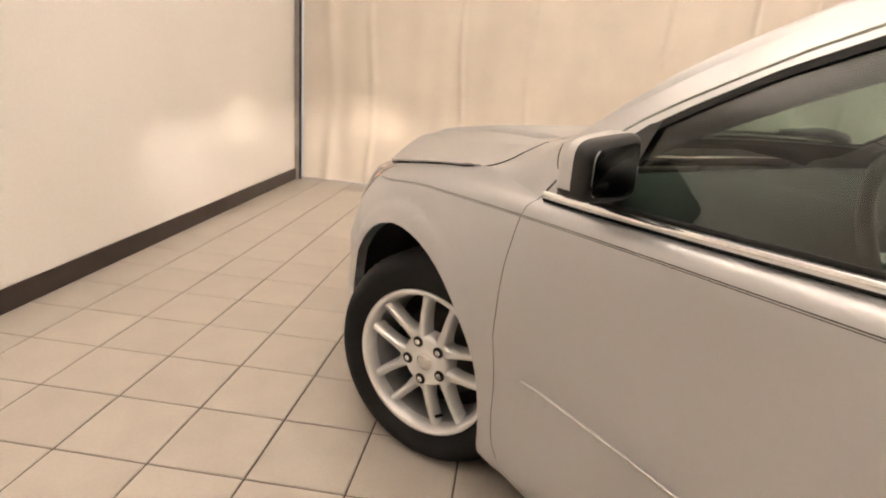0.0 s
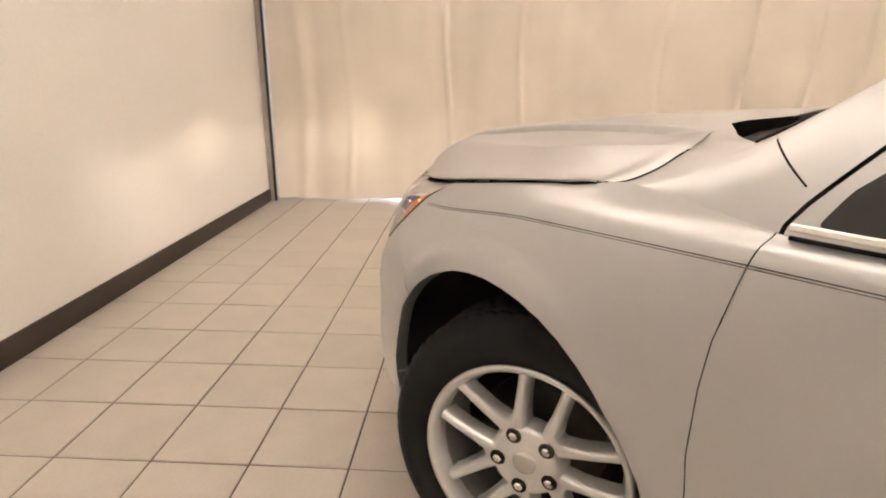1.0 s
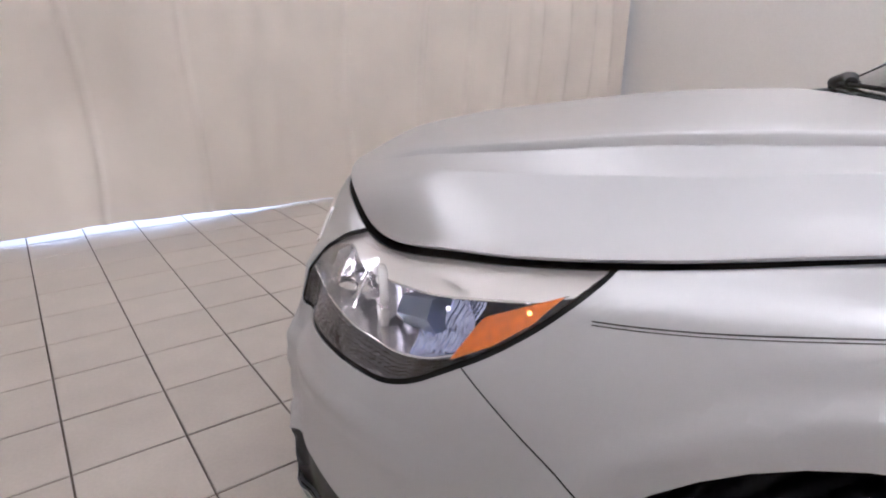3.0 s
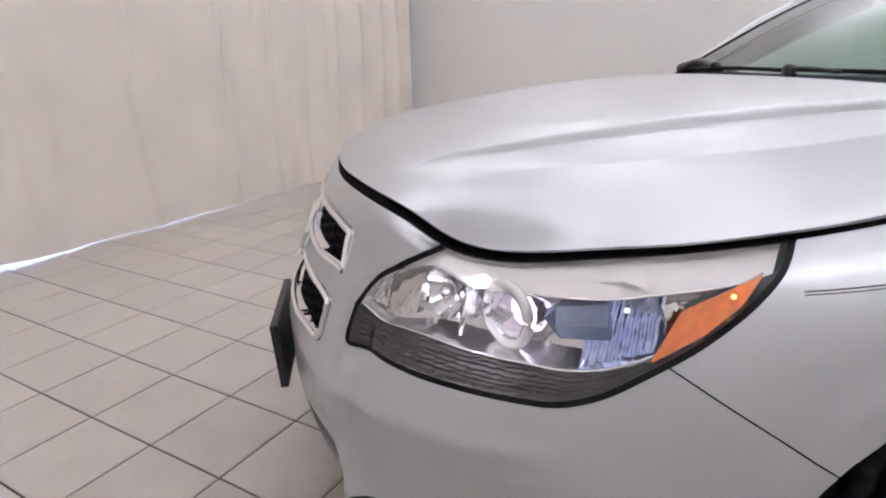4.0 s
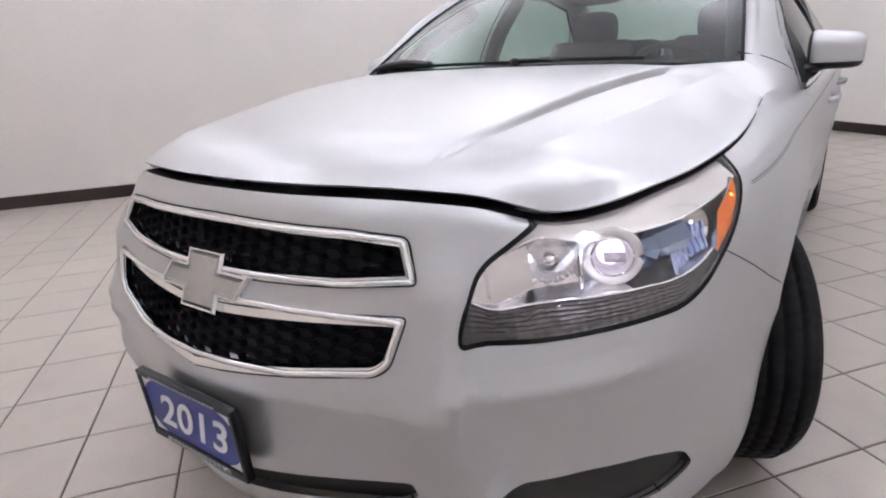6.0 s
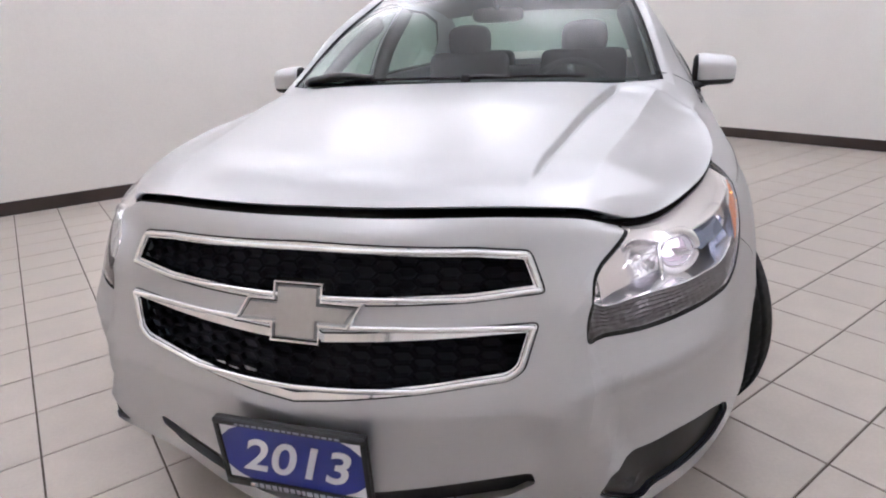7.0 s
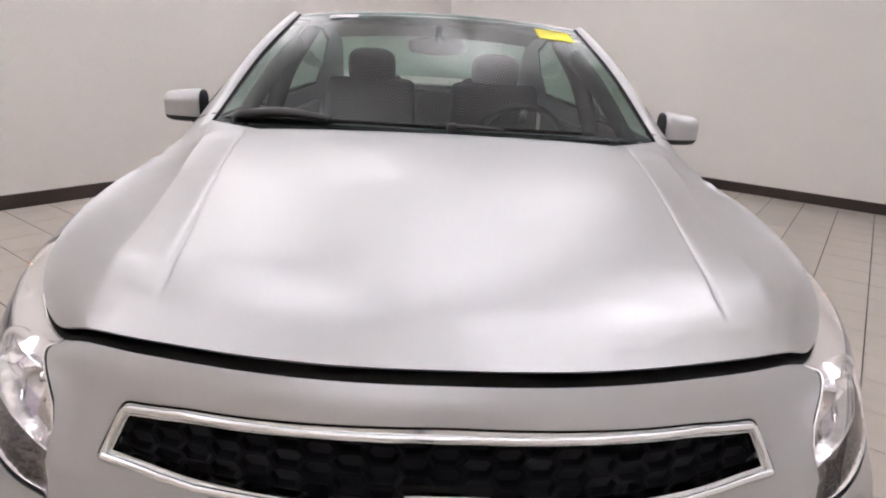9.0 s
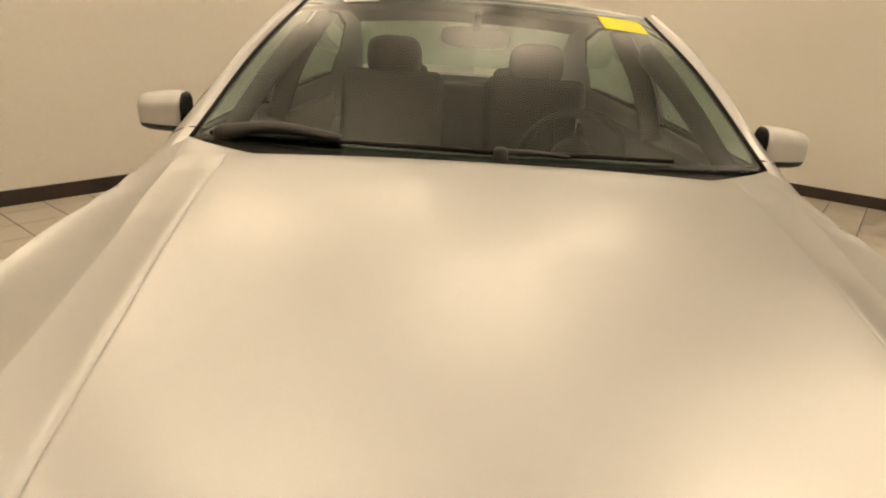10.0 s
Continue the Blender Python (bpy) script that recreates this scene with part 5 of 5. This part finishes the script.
# ---- dealer plate ----
def plate():
    top = put_under(new("dealer_plate"), car, "blue dealer plate in a black frame")
    top.matrix_local = pose(1.132, 0, 0.425, 0, 4, 0)
    w, h = 0.161, 0.083
    part("plate_backing", box_bm(-0.014, -0.004, -w, w, -h, h, 0.003), BLACK, top, smooth=False)
    for y0, y1, z0, z1 in ((-w, w, h - 0.012, h), (-w, w, -h, -h + 0.019), (-w, -w + 0.010, -h + 0.019, h - 0.012), (w - 0.010, w, -h + 0.019, h - 0.012)):
        part("plate_frame", box_bm(-0.004, 0.005, y0, y1, z0, z1, 0.003), BLACK, top, "black plate frame", smooth=False)
    part("plate_face", box_bm(-0.004, -0.0005, -w + 0.010, w - 0.010, -h + 0.019, h - 0.012), PLATE_BLUE, top, "blue plate face", smooth=False)
    # white flashes in the corners
    for s in (-1, 1):
        for zz in (-1, 1):
            bm = bmesh.new()
            y, z = s * (w - 0.011), (h - 0.013 if zz > 0 else -h + 0.020)
            q = [bm.verts.new((0.0004, y, z)), bm.verts.new((0.0004, y - s * 0.045, z)), bm.verts.new((0.0004, y - s * 0.020, z - zz * 0.012)), bm.verts.new((0.0004, y, z - zz * 0.030))]
            bm.faces.new(q)
            part("corner_flash", bm, PLATE_WHITE, top, "white corner flash", smooth=False)
    # the year
    cu = bpy.data.curves.new("year", "FONT")
    cu.body, cu.size, cu.align_x, cu.align_y, cu.shear, cu.extrude, cu.space_character = "2013", 0.112, "CENTER", "CENTER", 0.32, 0.0008, 1.05
    cu.offset = 0.0018
    tmp = new("year", cu)
    deps = bpy.context.evaluated_depsgraph_get()
    me = bpy.data.meshes.new_from_object(tmp.evaluated_get(deps))
    bpy.data.objects.remove(tmp)
    me.materials.clear()
    me.materials.append(PLATE_WHITE)
    yr = put_under(new("year", me), top, "white slanted year 2013")
    yr.matrix_local = Matrix.Translation((0.0010, 0, -0.002)) @ Matrix(((0, 0, 1, 0), (1, 0, 0, 0), (0, 1, 0, 0), (0, 0, 0, 1)))
    # small unreadable lettering on the frame
    rng = random.Random(3)
    for z, tall, wide in ((h - 0.006, 0.0022, 0.11), (-h + 0.0095, 0.0055, 0.10)):
        y = -wide
        while y < wide:
            l = rng.uniform(0.006, 0.013)
            part("lettering_bar", box_bm(0.005, 0.0056, y, y + l, z - tall, z + tall), PLATE_GREY, top, smooth=False)
            y += l + 0.004
    for s in (-1, 1):
        V, F = lathe_vf([(0.0, 0.0035), (0.004, 0.003), (0.0055, 0.001), (0.0055, 0.0)], 12, "x")
        part_vf("screw", ([(v[0] + 0.005, v[1] + s * 0.10, v[2] - h + 0.010) for v in V], F), SATIN, top)


plate()


# ==== trim along the side ====
def on_side(x, z):
    """The place on the left body side at x and z."""
    m = int(np.argmin(np.abs(BODY[56:118, 0, 0] - x))) + 56 if x <= 0 else int(np.argmin(np.hypot(BODY[:57, 30, 0] - x, 0)))
    col = BODY[m]
    return np.array([x, np.interp(z, col[:, 2], col[:, 1]), z])


def strip(P, width, proud, name, material, parent=None, label=""):
    """A flat band laid along the body side."""
    P = np.asarray(P)
    up = np.array([0, 0, 1.0])
    n = np.array([0, 1.0, 0])
    prof = ((-0.5, 0.0), (-0.42, 1.0), (0.42, 1.0), (0.5, 0.0))
    Q = np.stack([P + up * width * a + n * proud * b for a, b in prof], 1)
    vf = grid_vf(Q)
    for right in (False, True):
        part_vf(name, flipped(*vf) if right else vf, material, parent or car, label)


# pinstripes: two thin dark lines from the lamp to the tail
line6 = BODY[:, 7 * SUB]
sel = [k for k in range(len(line6)) if -3.0 < line6[k, 0] < 0.405 and line6[k, 1] > 0.5]
for dz, wd in ((-0.0055, 0.0019), (-0.0092, 0.0013)):
    P = []
    for k in sel:
        col = BODY[k]
        z = line6[k, 2] + dz
        P.append((np.interp(z, col[:, 2], col[:, 0]), np.interp(z, col[:, 2], col[:, 1]) + 0.0006, z))
    strip(P, wd, 0.0008, "pinstripe", PINSTRIPE, label="thin dark pinstripe")
# door moulding
P = [on_side(x, 0.540 - 0.004 * max(0, 1 - (x + 0.5) / -0.05)) for x in np.linspace(-0.50, -1.44, 40)]
strip(np.array(P) - np.array([0, 0.001, 0.008]), 0.012, 0.005, "door_moulding", PAINT, label="silver door moulding")
# bright strip laid on as the highlight along the moulding's upper edge
strip(np.array(P) + np.array([0, 0.004, -0.003]), 0.0045, 0.003, "moulding_highlight", CHROME, label="bright strip for the highlight on the moulding")
# sill strip below the side windows: bright metal over a black joint
P = belt_at(np.linspace(-0.462, -2.70, 60)) + np.array([0, 0.003, 0.010])
strip(P, 0.016, 0.006, "window_sill_trim", CHROME, label="bright chrome window sill trim")
strip(P + np.array([0, 0.001, -0.011]), 0.006, 0.003, "sill_joint", GAP)
P = belt_at(np.linspace(-0.60, -2.70, 60)) + np.array([0, 0.004, 0.024])
strip(P, 0.010, 0.005, "window_seal", RUBBER, label="black window seal")


# ==== door mirrors ====
def door_mirror(right):
    turn = (lambda vf: flipped(*vf)) if right else (lambda vf: vf)
    bm = bmesh.new()
    bmesh.ops.create_cube(bm, size=1)
    bmesh.ops.subdivide_edges(bm, edges=bm.edges[:], cuts=11, use_grid_fill=True)
    for v in bm.verts:
        x, y, z = v.co * 2
        q = (abs(x) ** 5 + abs(y) ** 5 + abs(z) ** 5) ** 0.2
        s = max(abs(x), abs(y), abs(z)) / q if q > 0 else 1
        x, y, z = x * s, y * s, z * s
        top_cut = max(0.0, z - 0.35) * 0.45                 # chamfer along the upper front
        xx = x * (0.052 if x > 0 else 0.034) - max(0.0, x) * 0.044 * top_cut * 1.4
        v.co = (xx * (1 - 0.22 * max(0, y)), y * 0.073, z * (0.060 - 0.010 * (y + 1) / 2) - 0.004 * y)
    bm.transform(Matrix.Translation((-0.664, 0.940, 1.048)) @ Matrix.Rotation(radians(9), 4, "Z") @ Matrix.Scale(1.05, 4))
    vf = ([v.co[:] for v in bm.verts], [[v.index for v in f.verts] for f in bm.faces])
    bm.free()
    sh = Shell(*vf)
    rear, fore_cap = sh.split(sh.F, (1, 0, 0), -0.674)
    base, cap = sh.split(fore_cap, (0, 0, 1), 1.012)
    end, cap = sh.split(cap, (0, 1, 0), 0.876)
    top = part_vf("door_mirror", turn(sh.take(cap)), PAINT, car, "silver door mirror with black base")
    part_vf("mirror_rear", turn(sh.take(rear)), BLACK, top, "black mirror rim")
    part_vf("mirror_base", turn(sh.take(base)), BLACK, top, "black underside of the mirror")
    part_vf("mirror_end", turn(sh.take(end)), BLACK, top, "black inner end of the mirror")
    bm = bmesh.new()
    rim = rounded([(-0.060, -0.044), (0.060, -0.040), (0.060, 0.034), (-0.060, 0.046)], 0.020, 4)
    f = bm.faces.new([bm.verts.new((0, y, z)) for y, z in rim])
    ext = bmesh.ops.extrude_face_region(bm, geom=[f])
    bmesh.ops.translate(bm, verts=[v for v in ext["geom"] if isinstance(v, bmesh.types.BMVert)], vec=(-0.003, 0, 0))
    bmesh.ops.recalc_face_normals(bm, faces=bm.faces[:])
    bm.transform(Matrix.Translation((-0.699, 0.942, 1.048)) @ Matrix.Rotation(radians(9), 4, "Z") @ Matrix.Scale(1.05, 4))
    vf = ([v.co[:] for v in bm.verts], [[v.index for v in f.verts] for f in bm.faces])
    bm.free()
    part_vf("mirror_glass", turn(vf), MIRROR, top, "mirror glass with a darkened reflection", smooth=False)
    stalk = tube_vf(through_points(((-0.60, 0.850, 0.990), (-0.63, 0.885, 0.995), (-0.665, 0.920, 1.002)), 10), np.linspace(0.028, 0.022, 10), 12, squash=0.6)
    part_vf("mirror_stalk", turn(stalk), BLACK, top, "black mirror stalk")
    sail = Shell(*pushed((house.V, [f for f in frame_f + pane_f]), 0.003))
    tri = sail.carve(hull([(-0.48, 0.955), (-0.513, 1.008), (-0.572, 1.067), (-0.634, 1.122), (-0.66, 1.13), (-0.67, 0.955)]), EX, EZ)
    part_vf("mirror_sail", turn(sail.take(tri)), BLACK, top, "black mirror sail panel")


door_mirror(False)
door_mirror(True)


# ==== door handles ====
for hx in (-1.32, -2.34):
    for right in (False, True):
        base = on_side(hx, 0.845)
        P = np.array([base + np.array([dx, dy, dz]) for dx, dy, dz in ((0.095, 0.0, -0.004), (0.075, 0.022, -0.001), (0.0, 0.030, 0.002), (-0.075, 0.024, 0.003), (-0.095, 0.0, 0.003))])
        vf = tube_vf(through_points(P, 20), 0.011, 10, squash=1.1)
        part_vf("door_handle", flipped(*vf) if right else vf, PAINT, car, "silver door handle")

# ==== cowl and wipers ====
cw = np.linspace(1, -1, 33)
front_edge = np.array([(np.interp(abs(q), (0, 0.4, 0.75, 1), (-0.140, -0.131, -0.150, -0.19)), q * 0.700, np.interp(abs(q), (0, 0.5, 0.85, 1), (1.026, 1.020, 0.985, 0.962))) for q in cw])
back_edge = WIND[0][np.linspace(0, 40, 33).astype(int)] * np.array([1, 0.965, 1]) + np.array([-0.01, 0, -0.008])
P = np.stack([front_edge + np.array([0.03, 0, -0.03]), front_edge, 0.5 * (front_edge + back_edge) + np.array([0, 0, -0.012]), back_edge], 1)
part_vf("cowl", grid_vf(P[::-1]), BLACK, car, "black plastic cowl below the windshield")


def on_glass(y, f):
    """A place on the windshield: y across, f up from its lower edge."""
    i = np.clip(f, 0, 1) * 25
    k = int(i)
    row = WIND[k] * (1 - (i - k)) + WIND[min(k + 1, 25)] * (i - k)
    order = np.argsort(row[:, 1])
    return np.array([np.interp(y, row[order, 1], row[order, q]) for q in range(3)])


def wiper(y_pivot, y_knee, y_tip, y_far, thick, lift):
    """Chunky arm from its pivot to the middle of a blade that lies low on the glass."""
    out = np.array([0.020, 0, 0.014])
    arm = np.array([on_glass(y_pivot, 0.02) + out * 0.6, on_glass(0.6 * y_pivot + 0.4 * y_knee, lift) + out * 0.7, on_glass(y_knee, 0.6 * lift) + out * 0.6])
    top = part_vf("wiper", tube_vf(through_points(arm, 16), np.linspace(thick, thick * 0.6, 16), 10, squash=0.8), BLACK, car, "black windshield wiper lying at the foot of the glass")
    blade = np.array([on_glass(y, 0.018 + 0.006 * math.sin(3 * q)) + out * 0.45 for q, y in zip(np.linspace(0, 1, 8), np.linspace(y_far, y_tip, 8))])
    part_vf("wiper_blade", tube_vf(through_points(blade, 30), 0.0042, 6, squash=1.4), RUBBER, top)
    V, F = lathe_vf([(0.0, 0.012), (0.012, 0.010), (0.017, 0.004), (0.018, -0.02)], 14, "z")
    c = on_glass(y_pivot, 0.02) + out * 0.7
    part_vf("pivot_cap", ([(v[0] + c[0], v[1] + c[1], v[2] + c[2]) for v in V], F), BLACK, top)


wiper(-0.64, -0.34, 0.05, -0.67, 0.025, 0.055)
wiper(0.04, 0.20, 0.46, -0.02, 0.010, 0.022)

# ==== stickers ====
def sticker(name, j0, j1, i0, i1, material, label):
    P = WIND[i0:i1 + 1, j0:j1 + 1] + np.array([0.0015, 0, 0.0025])
    part_vf(name, grid_vf(P), material, car, label)


sticker("yellow_sticker", 2, 7, 20, 23, YELLOW, "yellow paper sticker on the windshield")
sticker("white_sticker", 31, 35, 23, 24, PLATE_WHITE, "small white sticker on the windshield")

# ==== cabin ====
def soft_box(name, x0, x1, y0, y1, z0, z1, bevel, material, parent, label="", tilt=0.0, pivot=None):
    bm = box_bm(x0, x1, y0, y1, z0, z1, bevel, 4)
    if tilt:
        p = Vector(pivot or ((x0 + x1) / 2, 0, z0))
        bm.transform(Matrix.Translation(p) @ Matrix.Rotation(radians(tilt), 4, "Y") @ Matrix.Translation(-p))
    return part(name, bm, material, parent, label)


part("cabin_floor", box_bm(-3.1, -0.30, -0.80, 0.80, 0.24, 0.28), INTERIOR, car, smooth=False)
part("firewall", box_bm(-0.34, -0.28, -0.78, 0.78, 0.28, 0.92), INTERIOR, car, smooth=False)
for s in (1, -1):
    part("door_card", box_bm(-2.7, -0.45, *sorted((s * 0.80, s * 0.85)), 0.28, 0.93, 0.02), INTERIOR_GREY, car, smooth=False)
# dashboard: swept section with a hooded cluster
q = np.linspace(-0.80, 0.80, 41)
sec = ((-0.30, 0.955), (-0.42, 0.975), (-0.62, 0.968), (-0.78, 0.945), (-0.86, 0.90), (-0.87, 0.80), (-0.80, 0.62), (-0.62, 0.50))
P = np.array([[(x + 0.05 * abs(y / 0.8) ** 2, y, z + (0.035 * math.exp(-((y - 0.37) / 0.16) ** 4) * math.exp(-((x + 0.74) / 0.10) ** 2)) - 0.02 * abs(y / 0.8) ** 3) for x, z in sec] for y in q])
dash = part_vf("dashboard", grid_vf(P[::-1]), INTERIOR, car, "black moulded dashboard")
soft_box("centre_stack", -0.92, -0.80, -0.16, 0.16, 0.50, 0.90, 0.03, INTERIOR_GREY, dash)
soft_box("centre_console", -1.75, -0.85, -0.12, 0.12, 0.28, 0.56, 0.04, INTERIOR, car, "black centre console")


def steering_wheel():
    top = put_under(new("steering_wheel"), car, "black steering wheel with silver spokes")
    top.matrix_local = pose(-0.95, 0.37, 0.925, 0, -64, 0)
    ang = np.linspace(0, 2 * math.pi, 48, endpoint=False)
    part_vf("wheel_rim", tube_vf(np.stack([0.185 * np.cos(ang), 0.185 * np.sin(ang), 0 * ang], 1), 0.0155, 10, closed=True), INTERIOR, top)
    part_vf("wheel_boss", lathe_vf([(0.0, 0.03), (0.05, 0.028), (0.075, 0.015), (0.08, -0.02), (0.05, -0.05)], 32, "z"), INTERIOR, top)
    for a in (90, 270, 0):
        r = radians(a)
        P = np.array([[0.06 * math.cos(r), 0.06 * math.sin(r), 0.0], [0.12 * math.cos(r), 0.12 * math.sin(r), -0.004], [0.18 * math.cos(r), 0.18 * math.sin(r), 0.0]])
        part_vf("wheel_spoke", tube_vf(P, 0.016, 8, squash=0.6), SATIN, top, "silver wheel spoke")


steering_wheel()


def cushion_bm(centre, half, power=3.2):
    """A well rounded pad."""
    bm = bmesh.new()
    bmesh.ops.create_cube(bm, size=2)
    bmesh.ops.subdivide_edges(bm, edges=bm.edges[:], cuts=9, use_grid_fill=True)
    for v in bm.verts:
        x, y, z = v.co
        r = (abs(x) ** power + abs(y) ** power + abs(z) ** power) ** (1 / power)
        v.co = tuple(c + h * q / r for c, h, q in zip(centre, half, (x, y, z)))
    return bm


def front_seat(y):
    top = put_under(new("front_seat"), car, "dark cloth front seat with headrest")
    top.matrix_local = pose(0, y, 0)
    soft_box("seat_cushion", -1.80, -1.28, -0.26, 0.26, 0.40, 0.56, 0.06, CLOTH, top)
    soft_box("seat_back", -1.93, -1.79, -0.265, 0.265, 0.52, 1.15, 0.068, CLOTH, top, tilt=-16, pivot=(-1.86, 0, 0.52))
    part("headrest", cushion_bm((-2.04, 0, 1.195), (0.058, 0.142, 0.105)), CLOTH, top)
    for s in (-0.06, 0.06):
        part_vf("headrest_post", tube_vf(np.array([[-2.03, s, 1.06], [-2.035, s, 1.16]]), 0.007, 8), SATIN, top)


front_seat(0.37)
front_seat(-0.37)
rear = put_under(new("rear_seat"), car, "dark cloth rear bench")
soft_box("bench_cushion", -2.75, -2.25, -0.62, 0.62, 0.40, 0.55, 0.05, CLOTH, rear)
soft_box("bench_back", -2.92, -2.76, -0.62, 0.62, 0.50, 1.02, 0.05, CLOTH, rear, tilt=-18, pivot=(-2.84, 0, 0.5))
for y in (-0.36, 0.36):
    part("rear_headrest", cushion_bm((-3.025, y, 1.055), (0.050, 0.135, 0.075)), CLOTH, rear)
part("parcel_shelf", box_bm(-3.35, -2.95, -0.66, 0.66, 0.98, 1.005, 0.01), INTERIOR, car, smooth=False)
# centre pillars, seat belts
for s in (1, -1):
    P = through_points(((-1.50, s * 0.845, 0.92), (-1.51, s * 0.75, 1.18), (-1.53, s * 0.625, 1.385)), 12)
    part_vf("centre_pillar", tube_vf(P, 0.045, 10, squash=0.6), INTERIOR_GREY, car, "grey centre pillar trim")
# rear-view mirror
top = put_under(new("rearview_mirror"), car, "black rear-view mirror on a stem")
part("mirror_shell", cushion_bm((-1.068, 0, 1.310), (0.024, 0.125, 0.036), 3.6), INTERIOR, top)
part_vf("mirror_stem", tube_vf(np.array([[-1.06, 0, 1.335], [-1.03, 0, 1.36], [-1.00, 0, 1.385]]), 0.014, 8), BLACK, top)

# ==== floor tiles, last ====
floor = tagged(from_bm("floor", box_bm(X0, X1, Y0, Y1 + 0.15, -0.06, -0.004), GROUT, smooth=False), label="beige ceramic tile floor with dark joints", category="floor", kind="structure")
tagged(from_bm("ground", box_bm(-40, 40, Y1 + 0.16, 60, -0.12, -0.02), GROUT, smooth=False), label="dark paved ground outside the opening", category="ground", kind="structure")


def tile_bm():
    bm = box_bm(-S / 2 + 0.0032, S / 2 - 0.0032, -S / 2 + 0.0032, S / 2 - 0.0032, -0.008, 0.0)
    bmesh.ops.bevel(bm, geom=[e for e in bm.edges if min(v.co.z for v in e.verts) > -0.004], offset=0.0016, segments=1, affect="EDGES")
    return bm


tile_mesh = bpy.data.meshes.new("tile")
tb = tile_bm()
tb.to_mesh(tile_mesh)
tb.free()
tile_mesh.materials.append(TILE)
rest_v, rest_f = [], []
tv = np.array([v.co[:] for v in tile_mesh.vertices])
tf = [list(p.vertices) for p in tile_mesh.polygons]
rng = random.Random(4)
for i in range(-5, 20):
    for j in range(-18, 16):
        cx, cy = (i + 0.5) * S, (j + 0.5) * S
        lx, hx = max(cx - S / 2, X0 + 0.001), min(cx + S / 2, X1 - 0.001)
        ly, hy = max(cy - S / 2, Y0 + 0.001), min(cy + S / 2, Y1 + 0.14)
        if hx - lx < 0.02 or hy - ly < 0.02:
            continue
        whole = hx - lx > S - 1e-3 and hy - ly > S - 1e-3
        lift = rng.uniform(-0.0006, 0.0)
        near = (-4 <= i <= 5 and -1 <= j <= 13) or (6 <= i <= 10 and 4 <= j <= 12) or (-2 <= i <= 5 and -4 <= j <= -2)
        if whole and near:
            ob = new("tile", tile_mesh)
            ob.parent = floor
            ob.location = (cx, cy, lift)
            ob.rotation_euler = (rng.uniform(-0.0015, 0.0015), rng.uniform(-0.0015, 0.0015), rng.choice((0, 1, 2, 3)) * math.pi / 2)
        else:
            o = len(rest_v)
            sc = np.array([(hx - lx) / S, (hy - ly) / S, 1])
            rest_v += [tuple(q) for q in tv * sc + np.array([(lx + hx) / 2, (ly + hy) / 2, lift])]
            rest_f += [[k + o for k in f] for f in tf]
rest = link_mesh("tile_field", rest_v, rest_f, TILE, smooth=False)
rest.parent = floor
tagged(rest, kind="stuff")
